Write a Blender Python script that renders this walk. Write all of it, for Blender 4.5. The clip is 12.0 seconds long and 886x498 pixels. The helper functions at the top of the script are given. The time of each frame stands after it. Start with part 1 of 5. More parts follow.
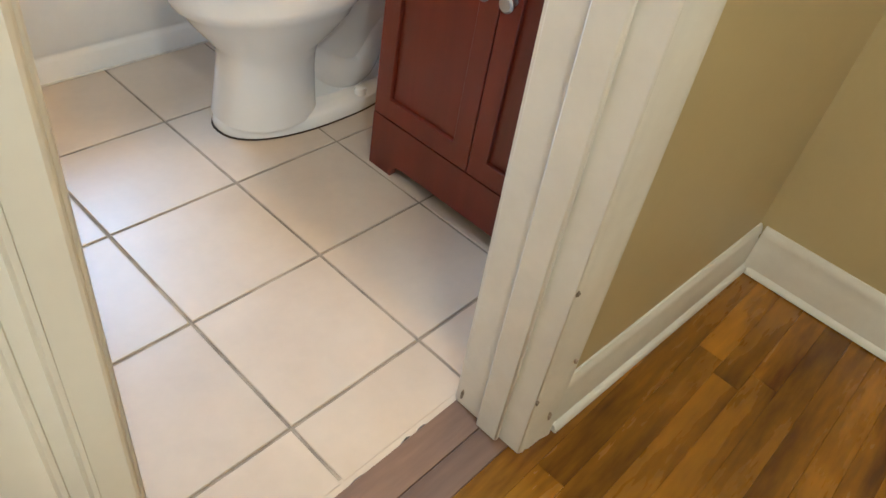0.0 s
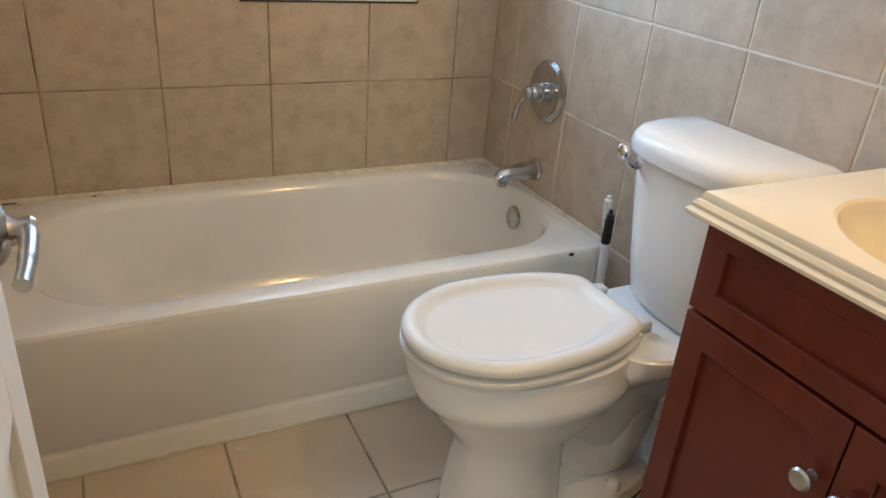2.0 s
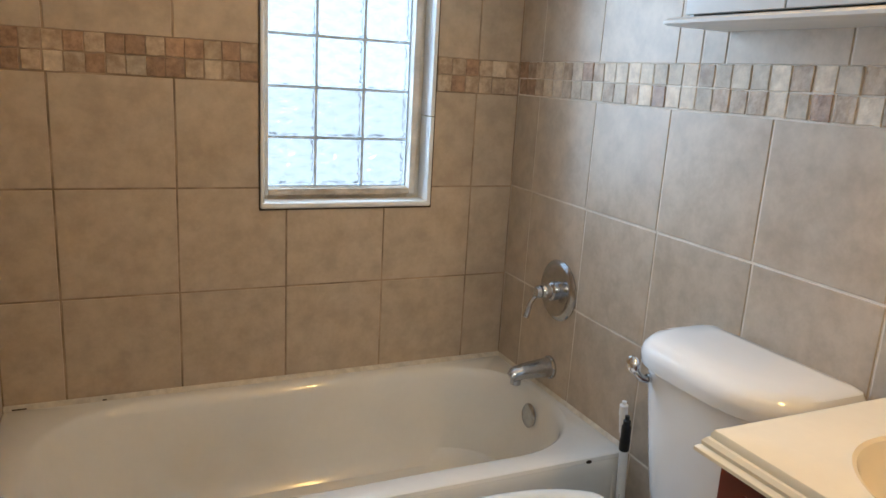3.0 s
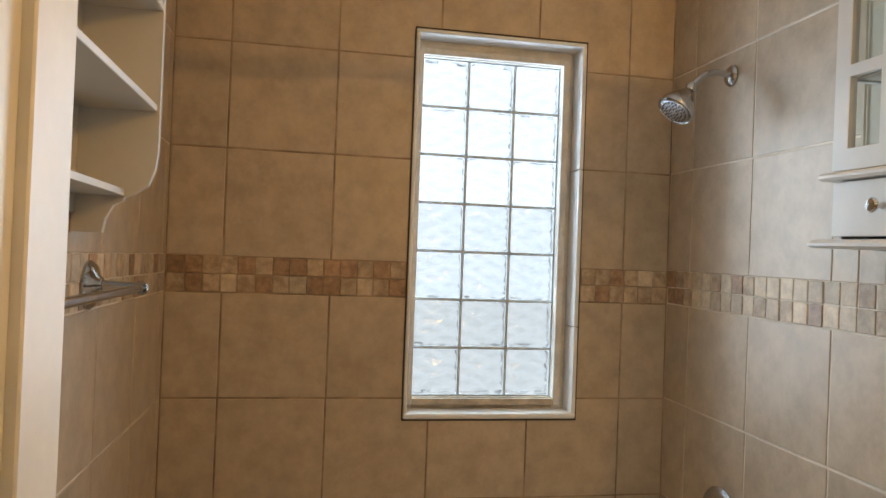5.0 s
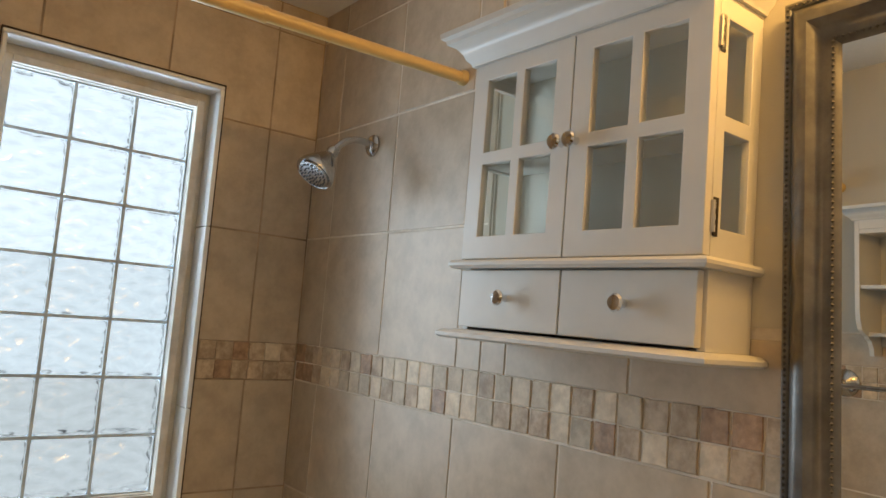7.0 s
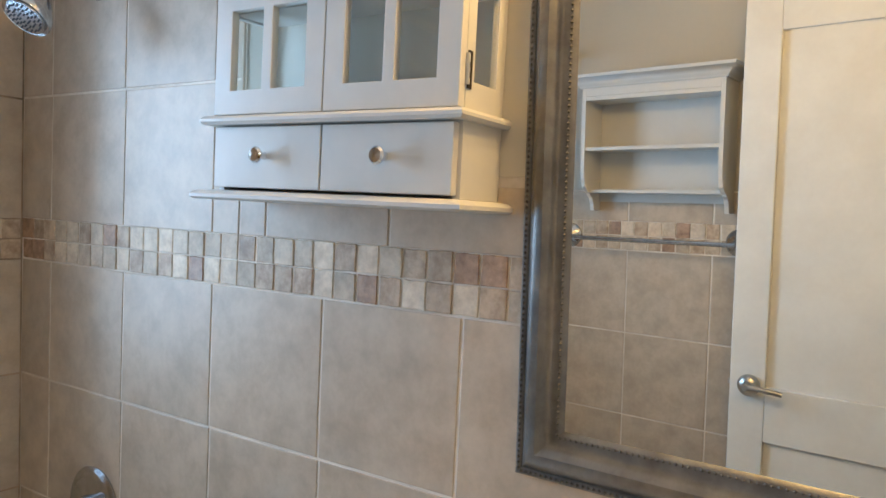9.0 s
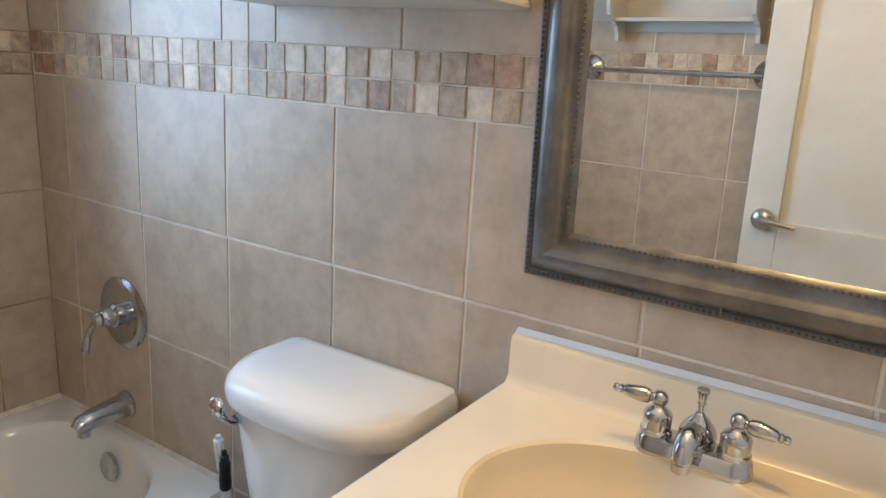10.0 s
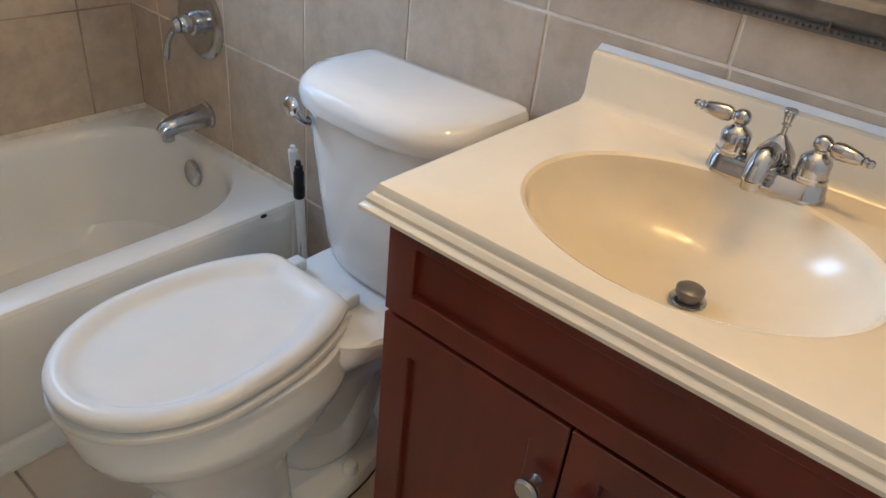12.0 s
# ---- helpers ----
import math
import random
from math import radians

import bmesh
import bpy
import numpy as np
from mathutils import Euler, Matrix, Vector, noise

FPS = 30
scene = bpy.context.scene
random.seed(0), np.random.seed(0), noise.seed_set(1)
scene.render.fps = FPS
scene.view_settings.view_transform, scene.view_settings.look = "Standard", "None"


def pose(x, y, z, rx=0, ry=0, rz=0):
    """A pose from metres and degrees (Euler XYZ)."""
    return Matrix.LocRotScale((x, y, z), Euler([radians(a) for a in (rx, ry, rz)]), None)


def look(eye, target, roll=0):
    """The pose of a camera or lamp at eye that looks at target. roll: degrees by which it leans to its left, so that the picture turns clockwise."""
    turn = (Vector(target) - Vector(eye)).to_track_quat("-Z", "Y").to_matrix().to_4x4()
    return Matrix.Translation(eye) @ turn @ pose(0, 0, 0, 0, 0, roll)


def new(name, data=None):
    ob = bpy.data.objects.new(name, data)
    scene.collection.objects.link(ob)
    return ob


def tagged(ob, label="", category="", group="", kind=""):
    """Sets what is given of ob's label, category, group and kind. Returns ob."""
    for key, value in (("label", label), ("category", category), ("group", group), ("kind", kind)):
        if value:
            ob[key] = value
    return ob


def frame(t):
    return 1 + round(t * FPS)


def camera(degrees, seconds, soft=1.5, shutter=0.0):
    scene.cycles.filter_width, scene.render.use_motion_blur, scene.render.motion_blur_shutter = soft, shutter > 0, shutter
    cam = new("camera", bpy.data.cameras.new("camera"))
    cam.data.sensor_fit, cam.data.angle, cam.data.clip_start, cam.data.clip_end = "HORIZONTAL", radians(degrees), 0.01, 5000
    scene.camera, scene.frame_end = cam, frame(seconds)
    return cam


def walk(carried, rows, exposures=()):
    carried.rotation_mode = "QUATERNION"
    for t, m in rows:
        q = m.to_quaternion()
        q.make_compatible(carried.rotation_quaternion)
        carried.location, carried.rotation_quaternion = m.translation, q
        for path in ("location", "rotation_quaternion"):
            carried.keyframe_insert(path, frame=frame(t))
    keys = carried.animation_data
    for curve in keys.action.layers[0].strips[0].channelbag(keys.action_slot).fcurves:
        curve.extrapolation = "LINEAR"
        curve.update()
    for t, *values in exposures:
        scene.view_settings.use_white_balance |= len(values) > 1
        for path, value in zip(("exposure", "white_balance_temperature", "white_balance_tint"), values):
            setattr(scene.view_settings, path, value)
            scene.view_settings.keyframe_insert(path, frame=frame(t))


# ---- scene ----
cam = camera(63.3, 12.0)
PATH = [
    (0, (0.136, 0.103, 1.081), (1.338, 0.977, -0.258), 11.5),
    (0.5, (0.289, 0.165, 1.1), (1.301, 1.245, -0.246), 9.3),
    (1, (0.359, 0.264, 1.113), (1.26, 1.528, -0.149), 6.9),
    (1.5, (0.358, 0.407, 1.172), (1.229, 1.847, 0.09), 6.1),
    (2, (0.381, 0.45, 1.212), (1.216, 2.045, 0.341), 4.6),
    (2.5, (0.419, 0.468, 1.264), (1.242, 2.171, 0.614), 3.5),
    (3, (0.429, 0.475, 1.308), (1.241, 2.248, 0.862), 3.2),
    (3.5, (0.442, 0.48, 1.343), (1.191, 2.313, 1.061), 2.9),
    (3.7, (0.459, 0.478, 1.353), (1.162, 2.337, 1.131), 2.9),
    (5.3, (0.549, 0.441, 1.426), (0.882, 2.412, 1.488), 2.2),
    (5.5, (0.579, 0.431, 1.44), (0.913, 2.401, 1.519), 2.4),
    (6, (0.595, 0.501, 1.442), (1.166, 2.414, 1.57), 3.6),
    (6.5, (0.623, 0.6, 1.454), (1.55, 2.364, 1.631), 4.0),
    (7, (0.643, 0.65, 1.467), (1.866, 2.217, 1.688), 4.2),
    (7.2, (0.649, 0.664, 1.468), (1.965, 2.152, 1.702), 4.1),
    (8.8, (0.63, 0.672, 1.459), (2.33, 1.726, 1.436), 2.1),
    (9, (0.642, 0.661, 1.436), (2.331, 1.728, 1.347), 2.1),
    (9.5, (0.645, 0.655, 1.399), (2.314, 1.714, 1.095), 2.2),
    (10, (0.642, 0.647, 1.353), (2.266, 1.709, 0.867), 3.0),
    (10.5, (0.644, 0.641, 1.322), (2.201, 1.705, 0.655), 3.8),
    (11, (0.637, 0.641, 1.296), (2.122, 1.694, 0.469), 4.8),
    (11.5, (0.627, 0.636, 1.273), (2.036, 1.679, 0.309), 5.6),
    (12, (0.624, 0.625, 1.255), (1.962, 1.658, 0.186), 6.2),
]
EXPOSURE = [  # seconds, stops, kelvin, tint
    (0.0, 0.50, 4900, 9), (0.5, 0.32, 4850, 9), (1.0, 0.17, 5050, 9), (1.5, 0.0, 5250, 9), (2.0, -0.22, 5300, 9), (2.5, -0.37, 5350, 10), (3.5, -0.55, 5750, 10), (5.5, -0.97, 6800, 13),
    (6.5, -1.04, 6950, 12), (7.2, -1.15, 6250, 10), (9.0, -0.54, 5150, 8), (10.0, -0.44, 5150, 9), (12.0, -0.52, 5050, 10)]
walk(cam, [(t, look(eye, target, roll)) for t, eye, target, roll in PATH], EXPOSURE)

# ---------------------------------------------------------------- light
world = bpy.data.worlds.new("world")
scene.world = world
world.use_nodes = True
wn = world.node_tree
sky = wn.nodes.new("ShaderNodeTexSky")
sky.sky_type = "NISHITA"
sky.sun_disc = False
sky.sun_elevation, sky.sun_rotation = radians(38), radians(200)
wn.nodes["Background"].inputs["Strength"].default_value = 0.12
wn.links.new(sky.outputs["Color"], wn.nodes["Background"].inputs["Color"])


def area_lamp(name, eye, target, sx, sy, watts, colour):
    data = bpy.data.lights.new(name, "AREA")
    data.shape, data.size, data.size_y, data.energy, data.color = "RECTANGLE", sx, sy, watts, colour
    ob = new(name, data)
    ob.matrix_world = look(eye, target)
    return ob


def bulb(name, at, watts, colour, radius):
    data = bpy.data.lights.new(name, "POINT")
    data.energy, data.color, data.shadow_soft_size = watts, colour, radius
    ob = new(name, data)
    ob.location = at
    return ob


# daylight at the glass-block window, the lamp over the mirror, the lamp of the hall
DAY = (0.67, 0.85, 1.0)
area_lamp("window_daylight", (1.0665, 2.788, 1.811), (1.0665, 0.0, 1.811), 0.457, 0.456, 31, DAY)
area_lamp("window_daylight_mid", (1.0665, 2.788, 1.4295), (1.0665, 0.0, 1.4295), 0.457, 0.303, 17, DAY)
area_lamp("window_daylight_low", (1.0665, 2.788, 1.1245), (1.0665, 0.0, 1.1245), 0.457, 0.303, 13, (0.72, 0.88, 1.0))
for bulb_y in (0.745, 0.915):
    bulb("vanity_light", (1.50, bulb_y, 2.14), 15, (1.0, 0.56, 0.15), 0.03)
bulb("hall_light", (-0.10, -0.58, 2.22), 41, (1.0, 0.88, 0.62), 0.12)

# ---------------------------------------------------------------- materials
def material(name, base, rough=0.5, metal=0.0, vary=0.12, scale=6.0, fine=0.05, fscale=60.0, bump=0.0, bscale=80.0,
             second=None, coat=0.0, piece=0.0, stretch=(1, 1, 1), spec=0.5, rvary=0.0):
    m = bpy.data.materials.new(name)
    m.use_nodes = True
    nt = m.node_tree
    nodes, links = nt.nodes, nt.links
    b = nodes["Principled BSDF"]
    b.inputs["Roughness"].default_value, b.inputs["Metallic"].default_value = rough, metal
    b.inputs["Coat Weight"].default_value = coat
    b.inputs["Coat Roughness"].default_value = 0.08
    b.inputs["Specular IOR Level"].default_value = spec
    geo = nodes.new("ShaderNodeNewGeometry")
    mp = nodes.new("ShaderNodeMapping")
    mp.inputs["Scale"].default_value = stretch
    links.new(geo.outputs["Position"], mp.inputs["Vector"])
    vec = mp.outputs["Vector"]
    info = None
    if piece > 0:
        info = nodes.new("ShaderNodeObjectInfo")
        off = nodes.new("ShaderNodeVectorMath")
        off.operation = "MULTIPLY_ADD"
        off.inputs[1].default_value = (1, 1, 1)
        comb = nodes.new("ShaderNodeCombineXYZ")
        mul = nodes.new("ShaderNodeMath")
        mul.operation = "MULTIPLY"
        mul.inputs[1].default_value = 37.0
        links.new(info.outputs["Random"], mul.inputs[0])
        links.new(mul.outputs[0], comb.inputs[0])
        links.new(mul.outputs[0], comb.inputs[1])
        links.new(vec, off.inputs[0])
        links.new(comb.outputs[0], off.inputs[2])
        vec = off.outputs[0]
    n1 = nodes.new("ShaderNodeTexNoise")
    n1.inputs["Scale"].default_value, n1.inputs["Detail"].default_value, n1.inputs["Roughness"].default_value = scale, 5, 0.6
    links.new(vec, n1.inputs["Vector"])
    n2 = nodes.new("ShaderNodeTexNoise")
    n2.inputs["Scale"].default_value, n2.inputs["Detail"].default_value = fscale, 3
    links.new(vec, n2.inputs["Vector"])
    ramp = nodes.new("ShaderNodeValToRGB")
    dark = second if second else tuple(c * (1 - 2 * vary) for c in base)
    lite = tuple(min(1, c * (1 + vary)) for c in base)
    ramp.color_ramp.elements[0].position, ramp.color_ramp.elements[1].position = 0.22, 0.76
    ramp.color_ramp.elements[0].color, ramp.color_ramp.elements[1].color = (*dark, 1), (*lite, 1)
    ramp.color_ramp.interpolation = "EASE"
    links.new(n1.outputs["Fac"], ramp.inputs["Fac"])
    hsv = nodes.new("ShaderNodeHueSaturation")
    links.new(ramp.outputs["Color"], hsv.inputs["Color"])
    val = nodes.new("ShaderNodeMapRange")
    val.inputs["To Min"].default_value, val.inputs["To Max"].default_value = 1 - fine, 1 + fine
    links.new(n2.outputs["Fac"], val.inputs["Value"])
    out = val.outputs["Result"]
    if piece > 0:
        pv = nodes.new("ShaderNodeMapRange")
        pv.inputs["To Min"].default_value, pv.inputs["To Max"].default_value = 1 - piece, 1 + piece
        links.new(info.outputs["Random"], pv.inputs["Value"])
        mm = nodes.new("ShaderNodeMath")
        mm.operation = "MULTIPLY"
        links.new(out, mm.inputs[0])
        links.new(pv.outputs["Result"], mm.inputs[1])
        out = mm.outputs[0]
    links.new(out, hsv.inputs["Value"])
    links.new(hsv.outputs["Color"], b.inputs["Base Color"])
    if rvary > 0:
        rr = nodes.new("ShaderNodeMapRange")
        rr.inputs["To Min"].default_value, rr.inputs["To Max"].default_value = max(0.02, rough - rvary), rough + rvary
        links.new(n1.outputs["Fac"], rr.inputs["Value"])
        links.new(rr.outputs["Result"], b.inputs["Roughness"])
    if bump > 0:
        n3 = nodes.new("ShaderNodeTexNoise")
        n3.inputs["Scale"].default_value, n3.inputs["Detail"].default_value = bscale, 3
        links.new(vec, n3.inputs["Vector"])
        bp = nodes.new("ShaderNodeBump")
        bp.inputs["Strength"].default_value, bp.inputs["Distance"].default_value = bump, 0.004
        links.new(n3.outputs["Fac"], bp.inputs["Height"])
        links.new(bp.outputs["Normal"], b.inputs["Normal"])
    return m


WALL_TILE = material("beige_wall_tile", (0.515, 0.426, 0.323), 0.44, spec=0.4, vary=0.07, scale=15, fine=0.07, fscale=70, bump=0.12, bscale=30, piece=0.05, second=(0.412, 0.332, 0.247), rvary=0.08)
FLOOR_TILE = material("beige_floor_tile", (0.51, 0.435, 0.345), 0.34, vary=0.05, scale=4, fine=0.04, fscale=40, bump=0.03, bscale=18, piece=0.04, second=(0.465, 0.39, 0.305), rvary=0.08)
GROUT = material("grey_brown_grout", (0.31, 0.265, 0.21), 0.9, vary=0.25, scale=12, bump=0.3, bscale=250)
WGROUT = material("tan_wall_grout", (0.37, 0.28, 0.195), 0.9, vary=0.3, scale=7, bump=0.3, bscale=250)
MOSAIC = material("tumbled_mosaic_stone", (0.60, 0.51, 0.39), 0.55, vary=0.12, scale=30, fine=0.16, fscale=110, bump=0.4, bscale=90, piece=0.19, second=(0.43, 0.345, 0.25), spec=0.3, rvary=0.1)
MOSAIC_MID = material("tan_mosaic_stone", (0.48, 0.385, 0.28), 0.52, vary=0.2, scale=34, fine=0.15, fscale=115, bump=0.5, bscale=80, piece=0.14, second=(0.30, 0.215, 0.145), spec=0.3, rvary=0.1)
MOSAIC_DARK = material("brown_mosaic_stone", (0.37, 0.245, 0.155), 0.5, vary=0.25, scale=38, fine=0.12, fscale=120, bump=0.6, bscale=70, piece=0.2, second=(0.20, 0.12, 0.075), rvary=0.1)
PAINT = material("grey_beige_wall_paint", (0.50, 0.46, 0.38), 0.6, vary=0.02, scale=2, fine=0.02, bump=0.08, bscale=220)
HALL_PAINT = material("olive_beige_hall_paint", (0.50, 0.41, 0.215), 0.5, vary=0.03, scale=2, fine=0.02, bump=0.08, bscale=220)
CEIL = material("white_ceiling_paint", (0.78, 0.76, 0.72), 0.8, vary=0.03, scale=2, bump=0.06, bscale=150)
TRIM = material("white_gloss_trim_paint", (0.76, 0.74, 0.69), 0.48, spec=0.3, vary=0.04, scale=5, fine=0.03, bump=0.10, bscale=25, second=(0.70, 0.67, 0.61))
CHIP = material("bare_chipped_wood", (0.36, 0.29, 0.22), 0.8, vary=0.3, scale=60)
CAB_WHITE = material("white_cabinet_lacquer", (0.60, 0.58, 0.54), 0.36, vary=0.03, scale=6, fine=0.02, bump=0.04, bscale=40)
ENAMEL = material("white_tub_enamel", (0.80, 0.79, 0.76), 0.10, vary=0.03, scale=3, fine=0.02, coat=0.2, rvary=0.03)
PORCELAIN = material("white_porcelain", (0.79, 0.79, 0.785), 0.06, vary=0.015, scale=4, fine=0.01, coat=0.5)
SEAT = material("white_seat_plastic", (0.70, 0.70, 0.69), 0.09, vary=0.02, scale=6, fine=0.01)
MARBLE = material("cream_cultured_marble", (0.76, 0.665, 0.495), 0.19, vary=0.03, scale=5, fine=0.02, spec=0.4, second=(0.735, 0.635, 0.465))
VANITY = material("dark_cherry_wood", (0.150, 0.021, 0.007), 0.30, vary=0.2, scale=5, fine=0.12, fscale=30, stretch=(1, 1, 0.12), coat=0.1, second=(0.085, 0.013, 0.005), bump=0.05, bscale=90)
VANITY_IN = material("dark_gap", (0.02, 0.008, 0.006), 0.8)
CHROME = material("polished_chrome", (0.54, 0.54, 0.555), 0.08, metal=1.0, vary=0.03, fine=0.02)
KNOB = material("bright_chrome_knob", (0.72, 0.73, 0.76), 0.10, metal=1.0, vary=0.02, fine=0.02)
NICKEL = material("brushed_nickel", (0.52, 0.51, 0.49), 0.28, metal=1.0, vary=0.05, fine=0.04, fscale=200)
DULL_CHROME = material("dull_chrome", (0.54, 0.56, 0.60), 0.17, metal=1.0, vary=0.08, scale=40, fine=0.04)
FRAME = material("pewter_painted_frame", (0.175, 0.165, 0.152), 0.36, metal=0.6, vary=0.2, scale=16, fine=0.10, fscale=90, bump=0.08, bscale=90, coat=0.2)
FRAME_WEAR = material("worn_bronze_frame", (0.26, 0.17, 0.07), 0.4, metal=0.3, vary=0.25, scale=20)
BEAD_METAL = material("dark_pewter_bead", (0.10, 0.09, 0.078), 0.55, metal=0.3, vary=0.2, scale=30)
STRIKE = material("reflection_paled_strike_metal", (0.66, 0.66, 0.66), 0.38, metal=0.45, vary=0.2, scale=90, fine=0.15, bump=0.2, bscale=160)
BLACK = material("black_plastic", (0.012, 0.012, 0.014), 0.4)
WHITE_PLASTIC = material("white_plastic", (0.80, 0.80, 0.80), 0.3, vary=0.02)
RUST = material("dark_rust", (0.05, 0.03, 0.02), 0.8, vary=0.4, scale=200)
ROD = material("yellowed_rod_plastic", (0.62, 0.43, 0.17), 0.34, vary=0.12, scale=14, fine=0.05, stretch=(0.3, 1, 1))
HINGE = material("dark_bronze_hinge", (0.06, 0.045, 0.03), 0.45, metal=0.6, vary=0.2)
STONE_TRIM = material("white_reveal_tile", (0.84, 0.85, 0.85), 0.75, spec=0.2, vary=0.06, scale=9, fine=0.04, bump=0.06, bscale=40)
# side-wall grout, lightened to paint in the highlights along the joints
WGROUT_LIT = material("lit_wall_grout", (0.68, 0.62, 0.54), 0.8, vary=0.3, scale=5, bump=0.3, bscale=250, second=(0.50, 0.43, 0.345))
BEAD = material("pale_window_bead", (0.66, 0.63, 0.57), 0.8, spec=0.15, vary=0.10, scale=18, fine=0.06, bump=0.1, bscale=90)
SASH = material("darker_cream_window_frame", (0.50, 0.43, 0.33), 0.55, vary=0.2, scale=18, fine=0.10, bump=0.15, bscale=90)
MORTAR = material("grey_block_joint", (0.52, 0.61, 0.70), 0.7, vary=0.15, scale=30)
CAULK = material("aged_white_caulk", (0.66, 0.61, 0.52), 0.5, vary=0.1, scale=30, bump=0.2, bscale=120)
DIRT = material("dark_mildew", (0.06, 0.04, 0.03), 0.9, vary=0.4, scale=80)
PAPER = material("grey_paper_scrap", (0.55, 0.55, 0.54), 0.8, vary=0.1, scale=60)
OUTSIDE_GREY = material("outside_ground_grey", (0.34, 0.36, 0.38), 0.9, vary=0.15, scale=3)
WOOD = material("worn_oak_plank", (0.32, 0.140, 0.003), 0.27, vary=0.4, scale=11, fine=0.3, fscale=70, stretch=(0.16, 1, 1), piece=0.20, coat=0.15, second=(0.075, 0.024, 0.002), bump=0.10, bscale=120, rvary=0.1)
WORN_WOOD = material("grey_worn_threshold_wood", (0.17, 0.10, 0.06), 0.62, vary=0.3, scale=10, fine=0.2, fscale=70, stretch=(0.15, 1, 1), piece=0.12, second=(0.10, 0.055, 0.035), bump=0.2, bscale=120)


def glass_material(name, colour, rough, bump=0.0):
    m = bpy.data.materials.new(name)
    m.use_nodes = True
    nodes, links = m.node_tree.nodes, m.node_tree.links
    b = nodes["Principled BSDF"]
    b.inputs["Base Color"].default_value = (*colour, 1)
    b.inputs["Transmission Weight"].default_value = 1.0
    b.inputs["Roughness"].default_value = rough
    b.inputs["IOR"].default_value = 1.45
    if bump > 0:
        geo = nodes.new("ShaderNodeNewGeometry")
        waves = []
        for turn in (0.42, -0.36):
            mp = nodes.new("ShaderNodeMapping")
            mp.inputs["Rotation"].default_value = (0, turn, 0)
            links.new(geo.outputs["Position"], mp.inputs["Vector"])
            wv = nodes.new("ShaderNodeTexWave")
            wv.wave_type, wv.bands_direction = "BANDS", "Z"
            wv.inputs["Scale"].default_value, wv.inputs["Distortion"].default_value = 8.0, 4.0
            wv.inputs["Detail"].default_value, wv.inputs["Detail Scale"].default_value = 1.0, 1.6
            links.new(mp.outputs["Vector"], wv.inputs["Vector"])
            waves.append(wv)
        w = nodes.new("ShaderNodeMath")
        w.operation = "MAXIMUM"
        links.new(waves[0].outputs["Fac"], w.inputs[0])
        links.new(waves[1].outputs["Fac"], w.inputs[1])
        bp = nodes.new("ShaderNodeBump")
        bp.inputs["Strength"].default_value, bp.inputs["Distance"].default_value = bump, 0.02
        links.new(w.outputs[0], bp.inputs["Height"])
        links.new(bp.outputs["Normal"], b.inputs["Normal"])
        # refraction ripples painted in: the glass colour darkens between wave crests
        tint = nodes.new("ShaderNodeValToRGB")
        tint.color_ramp.elements[0].position, tint.color_ramp.elements[1].position = 0.25, 0.95
        tint.color_ramp.elements[0].color, tint.color_ramp.elements[1].color = (*[c * 0.88 for c in colour], 1), (*colour, 1)
        links.new(w.outputs[0], tint.inputs["Fac"])
        links.new(tint.outputs["Color"], b.inputs["Base Color"])
    return m


BLOCK = glass_material("wavy_block_glass", (0.060, 0.0570, 0.0535), 0.14, 0.22)
PANE = glass_material("clear_pane_glass", (0.95, 0.98, 0.96), 0.01)
MIRROR = bpy.data.materials.new("mirror_silver")
MIRROR.use_nodes = True
MIRROR.node_tree.nodes["Principled BSDF"].inputs["Base Color"].default_value = (0.93, 0.95, 0.93, 1)
MIRROR.node_tree.nodes["Principled BSDF"].inputs["Metallic"].default_value = 1.0
MIRROR.node_tree.nodes["Principled BSDF"].inputs["Roughness"].default_value = 0.01


# ---------------------------------------------------------------- mesh helpers
def box(bm, x0, x1, y0, y1, z0, z1, bevel=0.0, seg=1):
    made = bmesh.ops.create_cube(bm, size=1)["verts"]
    for v in made:
        v.co = Vector((x0 + (v.co.x + 0.5) * (x1 - x0), y0 + (v.co.y + 0.5) * (y1 - y0), z0 + (v.co.z + 0.5) * (z1 - z0)))
    if bevel > 0:
        edges = list({e for v in made for e in v.link_edges})
        bmesh.ops.bevel(bm, geom=edges, offset=bevel, segments=seg, affect="EDGES", profile=0.5, clamp_overlap=True)


def boxed(x0, x1, y0, y1, z0, z1, bevel=0.0, seg=1):
    bm = bmesh.new()
    box(bm, x0, x1, y0, y1, z0, z1, bevel, seg)
    return bm


def loft(bm, rings, closed=True, cap0=True, cap1=True):
    vs = [[bm.verts.new(p) for p in r] for r in rings]
    n = len(vs[0])
    for a, b in zip(vs, vs[1:]):
        for i in range(n if closed else n - 1):
            j = (i + 1) % n
            bm.faces.new((a[i], a[j], b[j], b[i]))
    if cap0:
        bm.faces.new(list(reversed(vs[0])))
    if cap1:
        bm.faces.new(vs[-1])
    return vs


def lathe(bm, profile, m, seg=28):
    """profile: pairs (radius, height) along the local z axis of m."""
    rings = [[m @ Vector((max(r, 1e-4) * math.cos(2 * math.pi * i / seg), max(r, 1e-4) * math.sin(2 * math.pi * i / seg), h)) for i in range(seg)] for r, h in profile]
    loft(bm, rings)


def lathed(profile, m, seg=28):
    bm = bmesh.new()
    lathe(bm, profile, m, seg)
    return bm


